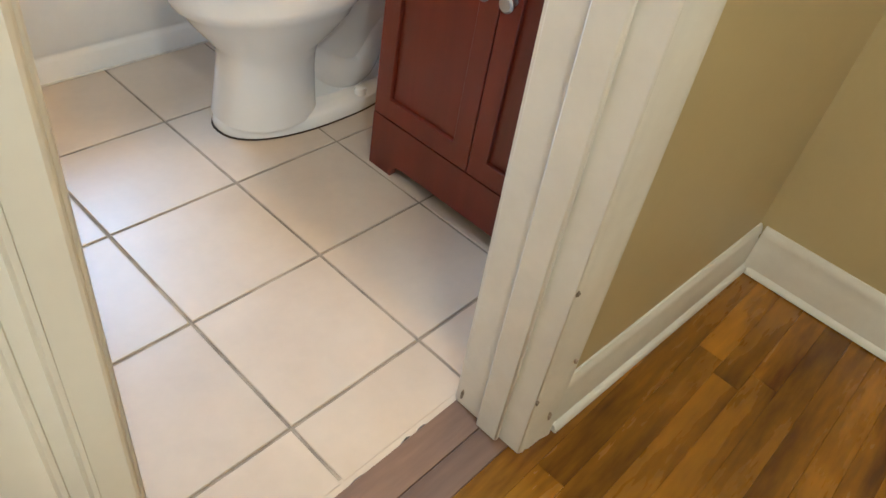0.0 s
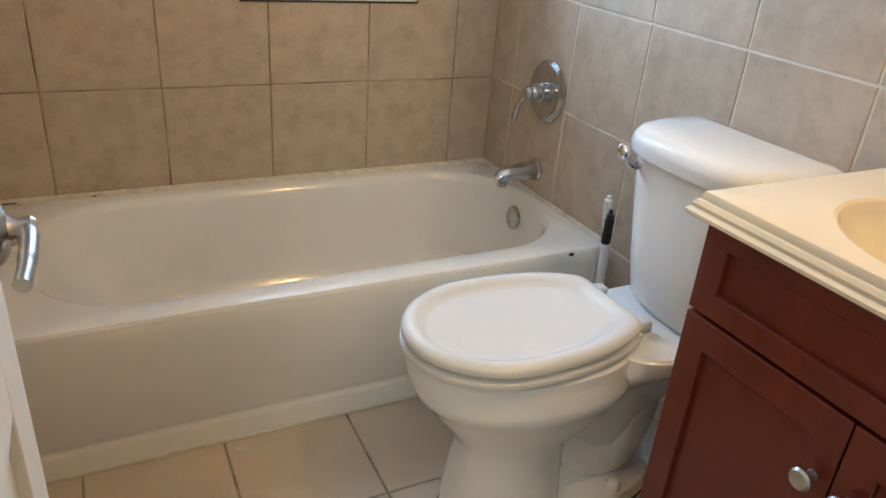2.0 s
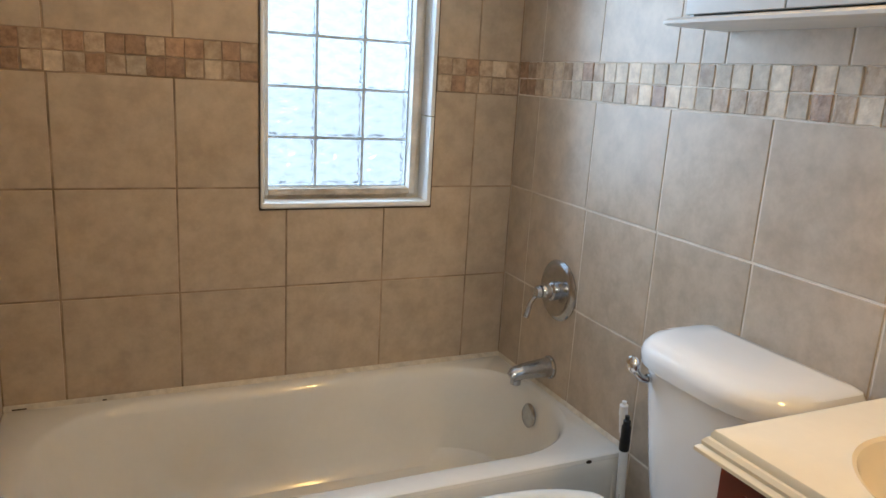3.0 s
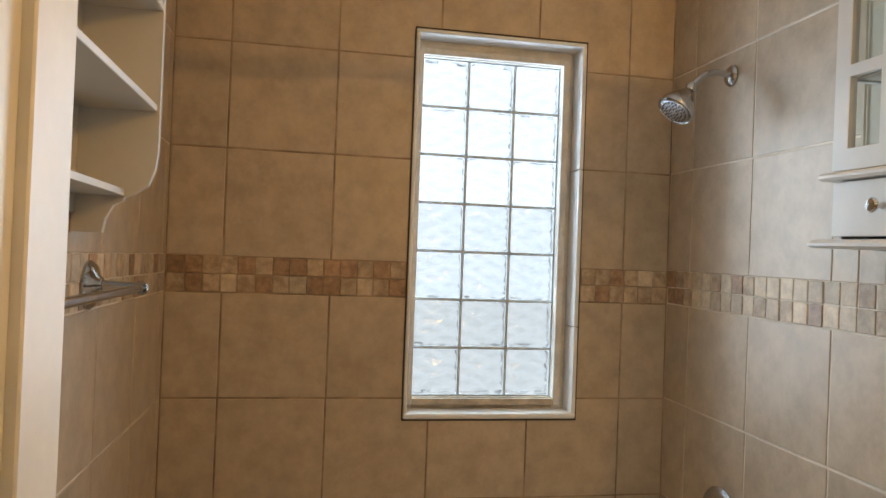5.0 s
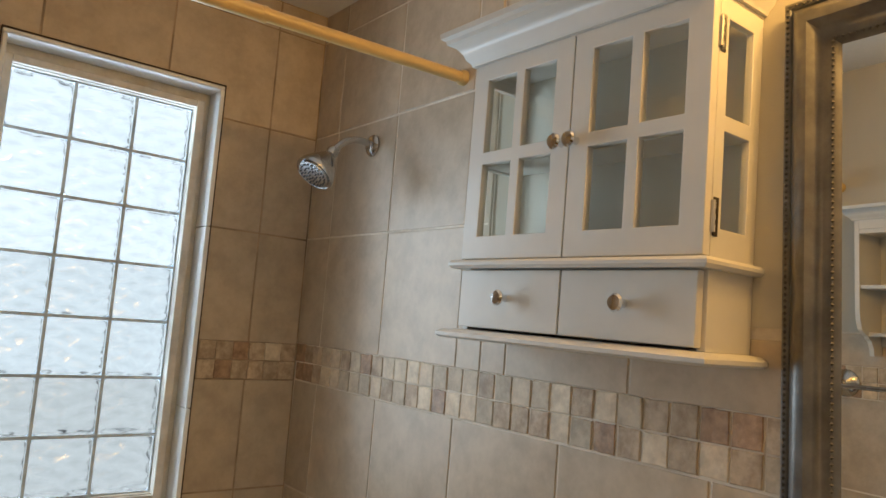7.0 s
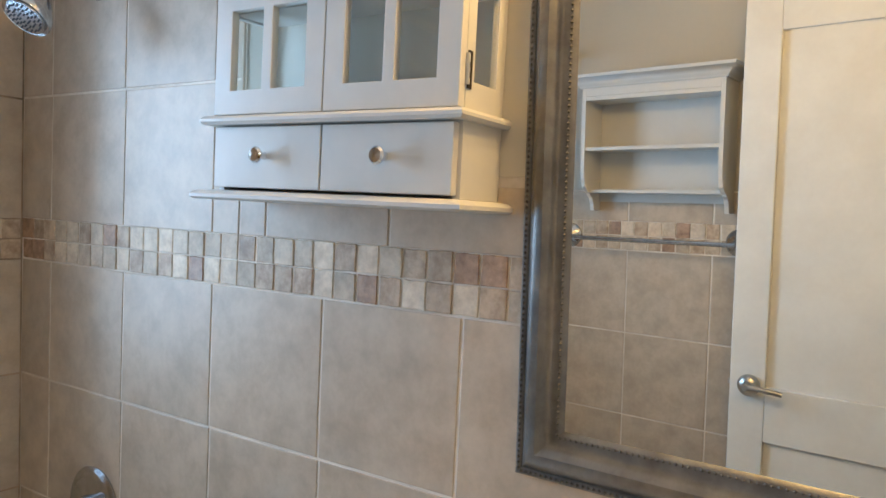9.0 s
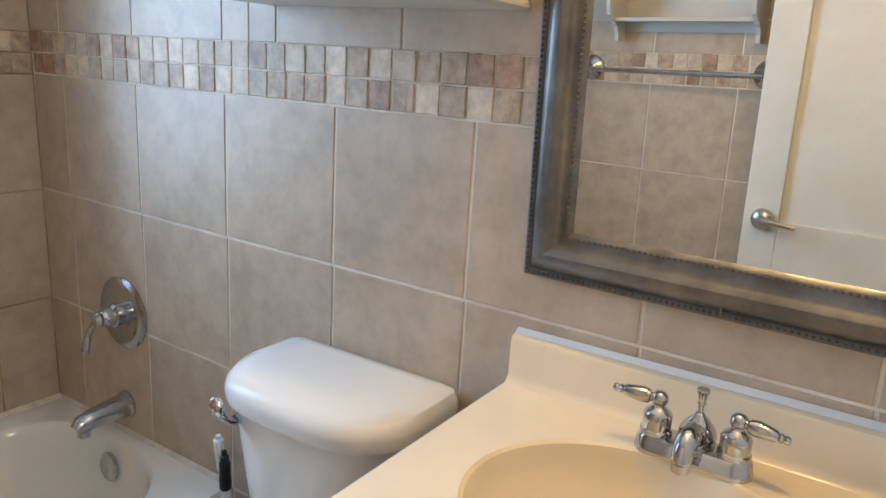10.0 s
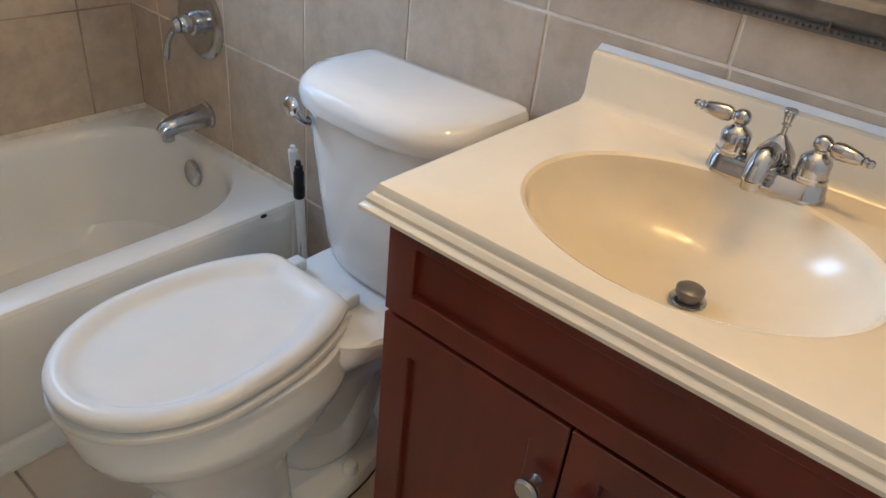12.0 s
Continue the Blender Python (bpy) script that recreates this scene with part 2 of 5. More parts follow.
def tube(bm, pts, radii, seg=14):
    pts = [Vector(p) for p in pts]
    if not isinstance(radii, (list, tuple)):
        radii = [radii] * len(pts)
    rings = []
    for i, p in enumerate(pts):
        d = (pts[min(i + 1, len(pts) - 1)] - pts[max(i - 1, 0)]).normalized()
        q = d.to_track_quat("Z", "Y")
        rings.append([p + q @ Vector((radii[i] * math.cos(2 * math.pi * k / seg), radii[i] * math.sin(2 * math.pi * k / seg), 0)) for k in range(seg)])
    loft(bm, rings)


def tubed(pts, radii, seg=14):
    bm = bmesh.new()
    tube(bm, pts, radii, seg)
    return bm


def smoothed(points, n=8):
    """Catmull-Rom through a few points."""
    p = [Vector(q) for q in points]
    out = []
    for i in range(len(p) - 1):
        a, b, c, d = p[max(i - 1, 0)], p[i], p[i + 1], p[min(i + 2, len(p) - 1)]
        for k in range(n):
            t = k / n
            out.append(0.5 * ((2 * b) + (c - a) * t + (2 * a - 5 * b + 4 * c - d) * t * t + (3 * b - a - 3 * c + d) * t ** 3))
    out.append(p[-1])
    return out


def prism(bm, outline, axis, lo, hi):
    """An outline of pairs, pushed along an axis from lo to hi."""
    def put(u, v, w):
        return {"x": (w, u, v), "y": (u, w, v), "z": (u, v, w)}[axis]
    loft(bm, [[Vector(put(u, v, lo)) for u, v in outline], [Vector(put(u, v, hi)) for u, v in outline]])
    bmesh.ops.recalc_face_normals(bm, faces=bm.faces)


def prismed(outline, axis, lo, hi):
    bm = bmesh.new()
    prism(bm, outline, axis, lo, hi)
    return bm


def framework(us, vs, holes, put, bevel=0.0012):
    """A flat board with rectangular holes, as one closed body. us, vs: grid lines; holes: (column, row) cells left open; put(u, v, side) gives the place, side 0 or 1."""
    bm = bmesh.new()
    grid = {}
    def vert(i, j, s):
        if (i, j, s) not in grid:
            grid[i, j, s] = bm.verts.new(put(us[i], vs[j], s))
        return grid[i, j, s]
    solid = lambda i, j: 0 <= i < len(us) - 1 and 0 <= j < len(vs) - 1 and (i, j) not in holes
    for i in range(len(us) - 1):
        for j in range(len(vs) - 1):
            if not solid(i, j):
                continue
            for s in (0, 1):
                bm.faces.new([vert(a, b, s) for a, b in ((i, j), (i + 1, j), (i + 1, j + 1), (i, j + 1))])
            for (ni, nj), (a, b) in (((i, j - 1), ((i, j), (i + 1, j))), ((i, j + 1), ((i, j + 1), (i + 1, j + 1))), ((i - 1, j), ((i, j), (i, j + 1))), ((i + 1, j), ((i + 1, j), (i + 1, j + 1)))):
                if not solid(ni, nj):
                    bm.faces.new([vert(*a, 0), vert(*b, 0), vert(*b, 1), vert(*a, 1)])
    bmesh.ops.recalc_face_normals(bm, faces=bm.faces)
    if bevel:
        sharp = [e for e in bm.edges if len(e.link_faces) == 2 and e.calc_face_angle(0) > 1.2]
        bmesh.ops.bevel(bm, geom=sharp, offset=bevel, segments=1, affect="EDGES", clamp_overlap=True)
    return bm


def rounded_rect(x0, x1, y0, y1, r, z, n=6):
    pts = []
    for cx, cy, a0 in ((x1 - r, y1 - r, 0), (x0 + r, y1 - r, 90), (x0 + r, y0 + r, 180), (x1 - r, y0 + r, 270)):
        for k in range(n + 1):
            a = radians(a0 + 90 * k / n)
            pts.append(Vector((cx + r * math.cos(a), cy + r * math.sin(a), z)))
    return pts


def finish(bm, smooth):
    bmesh.ops.recalc_face_normals(bm, faces=bm.faces)
    if smooth:
        for f in bm.faces:
            f.smooth = True
        for e in bm.edges:
            if len(e.link_faces) == 2 and e.calc_face_angle(0) > radians(38):
                e.smooth = False


def thing(name, at, label, category, group="", kind=""):
    ob = new(name)
    ob.empty_display_size = 0.05
    ob.location = at
    return tagged(ob, label, category, group, kind)


def part(name, bm, mat, parent=None, label="", smooth=True):
    """Links a mesh built in world places under its thing or part."""
    finish(bm, smooth)
    me = bpy.data.meshes.new(name)
    o, up = Vector((0, 0, 0)), parent
    while up is not None:
        o += up.location
        up = up.parent
    bmesh.ops.translate(bm, verts=bm.verts, vec=-o)
    bm.to_mesh(me)
    bm.free()
    me.materials.append(mat)
    ob = new(name, me)
    ob.parent = parent
    return tagged(ob, label)


def structure(name, bm, mat, label, category, smooth=False):
    return tagged(part(name, bm, mat, None, "", smooth), label, category, "", "structure")


def piece(name, me, parent, at, slope=0.0):
    """slope: fall of a course of tiles towards the door, metres per metre."""
    ob = new(name, me)
    ob.parent = parent
    ob.location = Vector(at) - parent.location
    if slope:
        ob.location.z -= slope * (2.30 - at[1])
        ob.rotation_euler = (math.atan(slope), 0, 0)
    return ob


# ---------------------------------------------------------------- the plan
W, E, S, N, TOP = 0.11, 1.645, 0.505, 2.602, 2.405   # faces of the bathroom's walls and ceiling
TUB_Y, TUB_Z = 1.861, 0.375
WIN = (0.803, 1.346, 0.921, 2.100)
BLK = (0.838, 1.295, 0.972, 2.040)
T = 0.008    # tile thickness

bm = bmesh.new()
box(bm, W - 0.25, WIN[0], N + 0.0018, N + 0.25, -0.05, TOP)
box(bm, WIN[1], E + 0.25, N + 0.0018, N + 0.25, -0.05, TOP)
box(bm, WIN[0], WIN[1], N + 0.0018, N + 0.25, -0.05, WIN[2])
box(bm, WIN[0], WIN[1], N + 0.0018, N + 0.25, WIN[3], TOP)
wall_north = structure("wall_north", bm, WGROUT, "beige tiled tub wall with a glass block window", "wall")
bm = boxed(E + 0.0018, E + 0.20, S - 0.09, N + 0.0016, -0.05, TOP)
wall_east = structure("wall_east", bm, WGROUT_LIT, "beige tiled plumbing wall with a stone mosaic band", "wall")
bm = boxed(W - 0.20, W - 0.0018, S, N + 0.0016, -0.05, TOP)
wall_west = structure("wall_west", bm, WGROUT_LIT, "beige tiled wall with a stone mosaic band behind the door", "wall")
JL, JR = 0.220, 0.842       # door jamb faces
HY0, HY1 = 0.374, 0.336     # hall face of the door wall, slightly out of square
def hall_y(x):
    return HY0 + (HY1 - HY0) * (x - 0.85) / 0.80
bm = bmesh.new()
prism(bm, [(-1.4, 0.374), (JL - 0.02, 0.374), (JL - 0.02, S), (-1.4, S)], "z", -0.05, TOP)
prism(bm, [(JR + 0.02, hall_y(JR + 0.02)), (E + 0.006, hall_y(E)), (E + 0.006, S), (JR + 0.02, S)], "z", -0.05, TOP)
prism(bm, [(JL - 0.02, 0.374), (JR + 0.02, 0.374), (JR + 0.02, S), (JL - 0.02, S)], "z", 2.09, TOP)
wall_south = structure("wall_south", bm, HALL_PAINT, "olive beige painted wall with the bathroom doorway", "wall")
structure("wall_hall_east", boxed(E + 0.007, E + 0.20, -1.40, S - 0.093, -0.05, TOP), HALL_PAINT, "olive beige painted hall wall", "wall")
structure("wall_hall_south", boxed(-1.40, E + 0.20, -1.60, -1.40, -0.05, TOP), HALL_PAINT, "olive beige painted hall wall", "wall")
structure("wall_hall_west", boxed(-1.60, -1.40, -1.60, S, -0.05, TOP), HALL_PAINT, "olive beige painted hall wall", "wall")
structure("ceiling", boxed(-1.60, E + 0.25, -1.60, N + 0.25, TOP, TOP + 0.1), CEIL, "plain white painted ceiling", "ceiling")
floor = structure("floor", boxed(W - 0.2, E + 0.2, 0.514, N + 0.2, -0.06, -0.003), GROUT, "beige square ceramic floor tiles with dark grout", "floor")
hall_floor = structure("floor_hall", boxed(-1.6, E + 0.2, -1.6, 0.5125, -0.06, -0.010), VANITY_IN, "worn glossy oak plank hall floor", "floor")
# unseen plane, added to dim what the lower glass blocks refract
structure("ground", boxed(-40, 40, N + 0.26, 60, -0.6, -0.5), OUTSIDE_GREY, "unseen grey ground added outside the glass blocks", "ground")


# ---------------------------------------------------------------- window
window = structure("window_1", bmesh.new(), STONE_TRIM, "tall glass block window in a white tiled reveal", "window")
bm = bmesh.new()
r = 0.012
box(bm, WIN[0], WIN[0] + r, N - 0.004, N + 0.078, WIN[2] + r, WIN[3] - r, 0.003)
part("reveal", bm, STONE_TRIM, window, "white tile reveal")
for z0, z1 in ((WIN[2] + r, 1.205), (1.208, 1.70), (1.703, WIN[3] - r)):
    part("reveal", boxed(WIN[1] - r, WIN[1], N - 0.004, N + 0.078, z0, z1, 0.0012), STONE_TRIM, window, "white tile reveal")
part("reveal", boxed(WIN[0], WIN[1], N - 0.004, N + 0.078, WIN[3] - r, WIN[3], 0.003), STONE_TRIM, window, "white tile reveal")
part("window_sill", boxed(WIN[0], WIN[1], N - 0.008, N + 0.078, WIN[2], WIN[2] + r + 0.004, 0.004), STONE_TRIM, window, "white sill with dirty edges")
# frame and beads: darker cream at the bottom, paler at sides and top
for x0, x1, z0, z1 in ((WIN[0], BLK[0], WIN[2], WIN[3]), (BLK[1], WIN[1], WIN[2], WIN[3]), (BLK[0], BLK[1], WIN[2], BLK[2]), (BLK[0], BLK[1], BLK[3], WIN[3])):
    part("window_frame", boxed(x0, x1, N + 0.079, N + 0.20, z0, z1), SASH if z1 == BLK[2] else BEAD, window, "cream frame, darker along the bottom")
for x0, x1, z0, z1 in ((BLK[0] - 0.022, BLK[0], BLK[2] - 0.022, BLK[3] + 0.022), (BLK[1], BLK[1] + 0.022, BLK[2] - 0.022, BLK[3] + 0.022),
                       (BLK[0], BLK[1], BLK[2] - 0.022, BLK[2] - 0.002), (BLK[0], BLK[1], BLK[3] + 0.002, BLK[3] + 0.022)):
    part("stop_bead", boxed(x0, x1, N + 0.062, N + 0.0785, z0, z1, 0.0015), SASH if z1 < 1.0 else BEAD, window, "cream bead, darker along the bottom")
cw, ch = (BLK[1] - BLK[0]) / 3, (BLK[3] - BLK[2]) / 7
bm = bmesh.new()
for i in range(4):
    box(bm, BLK[0] + i * cw - 0.004, BLK[0] + i * cw + 0.004, N + 0.098, N + 0.175, BLK[2], BLK[3])
for k in range(8):
    box(bm, BLK[0], BLK[1], N + 0.0975, N + 0.1755, BLK[2] + k * ch - 0.004, BLK[2] + k * ch + 0.004)
part("joint", bm, MORTAR, window, "grey joints")
bm = bmesh.new()
ins = 0.0043
rings = []
for off, dy in ((0.0012, 0.0), (0.0, 0.0012), (0.0, 0.0765), (0.0012, 0.078)):
    rings.append([Vector((p.x, dy, p.y)) for p in rounded_rect(ins + off, cw - ins - off, ins + off, ch - ins - off, 0.011, 0, 4)])
loft(bm, rings)
finish(bm, True)
block_mesh = bpy.data.meshes.new("glass_block")
bm.to_mesh(block_mesh)
bm.free()
block_mesh.materials.append(BLOCK)
for i in range(3):
    for k in range(7):
        ob = piece("glass_block", block_mesh, window, (BLK[0] + i * cw, N + 0.098, BLK[2] + k * ch))
        ob.visible_shadow = False
part("mildew", boxed(WIN[0] - 0.003, WIN[1] + 0.003, N - 0.0035, N - 0.0005, WIN[2] - 0.005, WIN[2] - 0.0005), DIRT, window, "dark mildew line")
part("mildew", boxed(WIN[0] - 0.004, WIN[0] - 0.0005, N - 0.0035, N - 0.0005, WIN[2], WIN[3]), DIRT, window, "dark mildew line")
part("mildew", boxed(WIN[1] + 0.0005, WIN[1] + 0.003, N - 0.0035, N - 0.0005, WIN[2], WIN[3]), DIRT, window, "dark mildew line")
part("mildew", boxed(WIN[0] - 0.003, WIN[1] + 0.003, N - 0.0035, N - 0.0005, WIN[3] + 0.0005, WIN[3] + 0.004), DIRT, window, "dark mildew line")


# ---------------------------------------------------------------- doorway, casing, baseboard, door
def jamb_trim(name, label, category="door frame"):
    return structure(name, bmesh.new(), TRIM, label, category)

casing = jamb_trim("trim", "white painted chipped door casing and jamb")
# right jamb with its stop, left jamb with its stop, head
part("jamb", boxed(JR, JR + 0.019, 0.362, S + 0.004, 0, 2.07, 0.002), TRIM, casing)
part("jamb", boxed(JL - 0.019, JL, 0.372, S + 0.004, 0, 2.07, 0.002), TRIM, casing)
part("jamb", boxed(JL, JR, 0.372, S + 0.004, 2.05, 2.09, 0.002), TRIM, casing)
part("stop", boxed(JR - 0.012, JR - 0.0005, 0.405, 0.452, 0, 2.05, 0.003), TRIM, casing)
part("stop", boxed(JL + 0.0005, JL + 0.012, 0.405, 0.452, 0, 2.05, 0.003), TRIM, casing)
# moulded casings: profile as offsets across the width and proud of the wall
PROFILE = [(0, 0), (0, 0.010), (0.006, 0.013), (0.014, 0.012), (0.020, 0.015), (0.050, 0.017), (0.062, 0.020), (0.072, 0.022), (0.082, 0.018), (0.082, 0)]
def casing_strip(x_in, y_face, sx, sy):
    return prismed([(x_in + sx * u, y_face + sy * v) for u, v in PROFILE], "z", 0, 2.13)
part("casing_strip", casing_strip(JR + 0.004, hall_y(0.89) - 0.0, 1, -1), TRIM, casing)
RIDGED = [(0, 0), (0, 0.012), (0.003, 0.015), (0.022, 0.0152), (0.0235, 0.0195), (0.0265, 0.0195), (0.028, 0.0152), (0.037, 0.0152), (0.0385, 0.0195), (0.0415, 0.0195), (0.043, 0.0145), (0.060, 0.013), (0.072, 0.020), (0.082, 0.018), (0.082, 0)]
part("casing_strip", prismed([(JL - 0.004 - u, 0.374 - v) for u, v in RIDGED], "z", 0, 2.13), TRIM, casing, "ridged casing strip")
part("casing_strip", casing_strip(JR + 0.004, S, 1, 1), TRIM, casing)
part("casing_strip", boxed(JL - 0.004, JR + 0.004, 0.354, 0.373, 2.064, 2.13, 0.004), TRIM, casing)
rng = random.Random(4)
for x, y, z, h in ((0.8428, 0.361, 0.16, 0.022), (0.8450, 0.3605, 0.42, 0.014), (0.882, 0.348, 0.10, 0.028), (0.898, 0.3475, 0.24, 0.012), (0.8415, 0.500, 0.03, 0.045), (0.8415, 0.44, 0.30, 0.010)):
    bm = bmesh.new()
    bmesh.ops.create_icosphere(bm, subdivisions=1, radius=1)
    for v in bm.verts:
        k = rng.uniform(0.6, 1.2)
        v.co = Vector((x + v.co.x * 0.0035 * k, y + v.co.y * 0.0035 * k, z + v.co.z * h * 0.5 * k))
    part("chip", bm, CHIP, casing, "chipped bare spot")
# strike plate on the jamb; its bright reflections are put into the pale colour
strike = part("strike_plate", prismed([(0.481, 0.926), (0.510, 0.924), (0.5155, 0.934), (0.5155, 0.960), (0.510, 0.971), (0.481, 0.970), (0.478, 0.966), (0.478, 0.930)], "x", JR - 0.0020, JR - 0.0002), STRIKE, casing, "nickel strike plate with pale reflections put into its colour", False)
part("latch_hole", prismed([(0.4855, 0.936), (0.4935, 0.934), (0.4965, 0.939), (0.4955, 0.951), (0.4975, 0.957), (0.4930, 0.961), (0.4870, 0.959), (0.4860, 0.950), (0.4840, 0.943)], "x", JR - 0.0026, JR - 0.0021), RUST, strike, "splintered dark latch hole", False)
for z in (0.9295, 0.9655):
    part("screw", lathed([(0.0035, 0), (0.0028, 0.001), (0.0, 0.0012)], pose(JR - 0.0021, 0.492, z, 0, -90, 0), 12), DULL_CHROME, strike)
part("lip", tubed([(JR - 0.0012, 0.5145, 0.930), (JR + 0.002, 0.5180, 0.947), (JR - 0.0012, 0.5145, 0.964)], 0.0022, 8), STRIKE, strike)
# the right side of the frame leans out of plumb
for ob in casing.children_recursive:
    if sum(v.co.x for v in ob.data.vertices) / len(ob.data.vertices) > 0.70:
        for v in ob.data.vertices:
            v.co.x -= 0.012 + 0.05 * v.co.z
# hinge leaf on the left jamb
hinge = part("hinge", boxed(0.2415, 0.269, 0.5295, 0.5318, 0.17, 0.265, 0.0005), HINGE, casing, "dark bronze hinge")
part("pin", lathed([(0.0, 0), (0.006, 0.002), (0.006, 0.092), (0, 0.094)], pose(0.2335, 0.526, 0.17), 12), HINGE, hinge)

BASE = [(0, 0), (0.013, 0), (0.013, 0.006), (0.015, 0.012), (0.015, 0.085), (0.011, 0.098), (0.013, 0.106), (0.009, 0.122), (0.004, 0.130), (0, 0.130)]
base = structure("baseboard", bmesh.new(), TRIM, "white moulded baseboard along the hall walls", "baseboard")
bm = bmesh.new()
a, b = JR + 0.074, E + 0.006
loft(bm, [[Vector((x, hall_y(x) - u, v)) for u, v in BASE] for x in (a, b)])
part("board", bm, TRIM, base)
bm = bmesh.new()
loft(bm, [[Vector((x, hall_y(x) - 0.0155 - u, v)) for u, v in ((0, 0), (0.012, 0), (0.011, 0.008), (0.006, 0.015), (0, 0.017))] for x in (a, b)])
part("shoe_moulding", bm, TRIM, base)
bm = bmesh.new()
loft(bm, [[Vector((E + 0.007 - u, y, v)) for u, v in BASE] for y in (-1.398, hall_y(E) - 0.016)])
part("board", bm, TRIM, base)
bm = bmesh.new()
loft(bm, [[Vector((E + 0.007 - 0.0155 - u, y, v)) for u, v in ((0, 0.003), (0.010, 0.003), (0.009, 0.010), (0.005, 0.016), (0, 0.018))] for y in (-1.398, hall_y(E) - 0.028)])
part("shoe_moulding", bm, TRIM, base)

# the open panel door, standing along the west wall
DX, DY0, DY1, DZ1 = 0.276, 0.532, 1.226, 2.085
door = structure("door_1", bmesh.new(), TRIM, "open white painted two-panel wooden door", "door")
d0 = DX - 0.035
for y0, y1, z0, z1 in ((DY0, DY0 + 0.105, 0.012, DZ1), (DY1 - 0.105, DY1, 0.012, DZ1)):
    part("stile", boxed(d0, DX, y0, y1, z0, z1, 0.0025), TRIM, door)
for z0, z1 in ((0.012, 0.22), (0.735, 0.905), (DZ1 - 0.11, DZ1)):
    part("rail", boxed(d0, DX, DY0 + 0.105, DY1 - 0.105, z0, z1, 0.0015), TRIM, door)
for z0, z1 in ((0.22, 0.735), (0.905, DZ1 - 0.11)):
    part("panel", boxed(d0 + 0.010, DX - 0.012, DY0 + 0.1055, DY1 - 0.1055, z0 + 0.0005, z1 - 0.0005), TRIM, door)
LZ, LY = 0.905, 1.168
handle = part("lever_handle", lathed([(0.0, 0), (0.034, 0.0005), (0.034, 0.006), (0.031, 0.013), (0.024, 0.019), (0.015, 0.023), (0.0125, 0.030), (0.013, 0.042), (0.010, 0.046), (0.0, 0.047)], pose(DX + 0.0002, LY, LZ, 0, 90, 0), 32), NICKEL, door, "brushed nickel lever handle")
part("lever", tubed(smoothed([(DX + 0.036, LY + 0.002, LZ), (DX + 0.040, LY - 0.03, LZ + 0.001), (DX + 0.039, LY - 0.07, LZ - 0.002), (DX + 0.036, LY - 0.104, LZ - 0.006)]), [0.0095] * 8 + [0.0085] * 8 + [0.0075] * 9), NICKEL, handle)
latch = part("latch_plate", boxed(DX - 0.029, DX - 0.007, DY1 + 0.0002, DY1 + 0.0015, LZ - 0.028, LZ + 0.028), NICKEL, door, "nickel latch plate")
part("latch_bolt", boxed(DX - 0.023, DX - 0.012, DY1 + 0.0016, DY1 + 0.010, LZ - 0.008, LZ + 0.008, 0.002), NICKEL, latch)
part("outer_rose", lathed([(0, 0), (0.016, 0.0005), (0.016, 0.012), (0, 0.014)], pose(d0 - 0.0002, LY, LZ, 0, -90, 0)), NICKEL, door, "outer rose")


# ---------------------------------------------------------------- bathtub
tub = thing("bathtub", (0.88, 2.23, 0), "white enamelled alcove bathtub with a chipped rim", "bathtub")
bm = bmesh.new()
yb = N - 0.002
x0, x1 = W + 0.002, E - 0.002
rings = []
rr = lambda ax, bx, ay, by, rad, z: rounded_rect(ax, bx, ay, by, rad, z, 12)
rings.append(rr(x0, x1, TUB_Y + 0.03, yb, 0.004, 0.09))
rings.append(rr(x0, x1, TUB_Y + 0.02, yb, 0.004, TUB_Z - 0.03))
rings.append(rr(x0, x1, TUB_Y + 0.004, yb, 0.005, TUB_Z - 0.012))
rings.append(rr(x0, x1, TUB_Y + 0.008, yb, 0.006, TUB_Z - 0.003))
rings.append(rr(x0 + 0.004, x1 - 0.004, TUB_Y + 0.018, yb - 0.003, 0.008, TUB_Z))
rings.append(rr(0.185, 1.620, TUB_Y + 0.078, yb - 0.030, 0.26, TUB_Z - 0.004))
rings.append(rr(0.197, 1.613, TUB_Y + 0.092, yb - 0.042, 0.25, TUB_Z - 0.012))
rings.append(rr(0.212, 1.607, TUB_Y + 0.102, yb - 0.052, 0.245, TUB_Z - 0.035))
rings.append(rr(0.30, 1.585, TUB_Y + 0.120, yb - 0.070, 0.23, 0.20))
rings.append(rr(0.385, 1.548, TUB_Y + 0.135, yb - 0.085, 0.20, 0.095))
rings.append(rr(0.43, 1.48, TUB_Y + 0.17, yb - 0.12, 0.16, 0.058))
rings.append(rr(0.55, 1.40, TUB_Y + 0.24, yb - 0.20, 0.09, 0.050))
loft(bm, rings, cap0=False)
part("basin", bm, ENAMEL, tub)
bm = bmesh.new()
AP = [(TUB_Y + 0.0035, TUB_Z - 0.0125), (TUB_Y, TUB_Z - 0.026), (TUB_Y + 0.0015, TUB_Z - 0.045), (TUB_Y + 0.004, 0.09), (TUB_Y + 0.010, 0.079), (TUB_Y + 0.0115, 0.070), (TUB_Y + 0.0085, 0.063), (TUB_Y + 0.0075, 0.054), (TUB_Y + 0.0075, 0.0), (TUB_Y + 0.035, 0.0), (TUB_Y + 0.035, TUB_Z - 0.02)]
prism(bm, AP, "x", x0, x1)
part("apron", bm, ENAMEL, tub, "white enamel apron")
for xa in (x0, 1.60):
    part("apron_end", boxed(xa, xa + 0.045, TUB_Y - 0.0005, TUB_Y + 0.008, 0.0615, TUB_Z - 0.05, 0.006, 3), ENAMEL, tub)
OX = 1.589
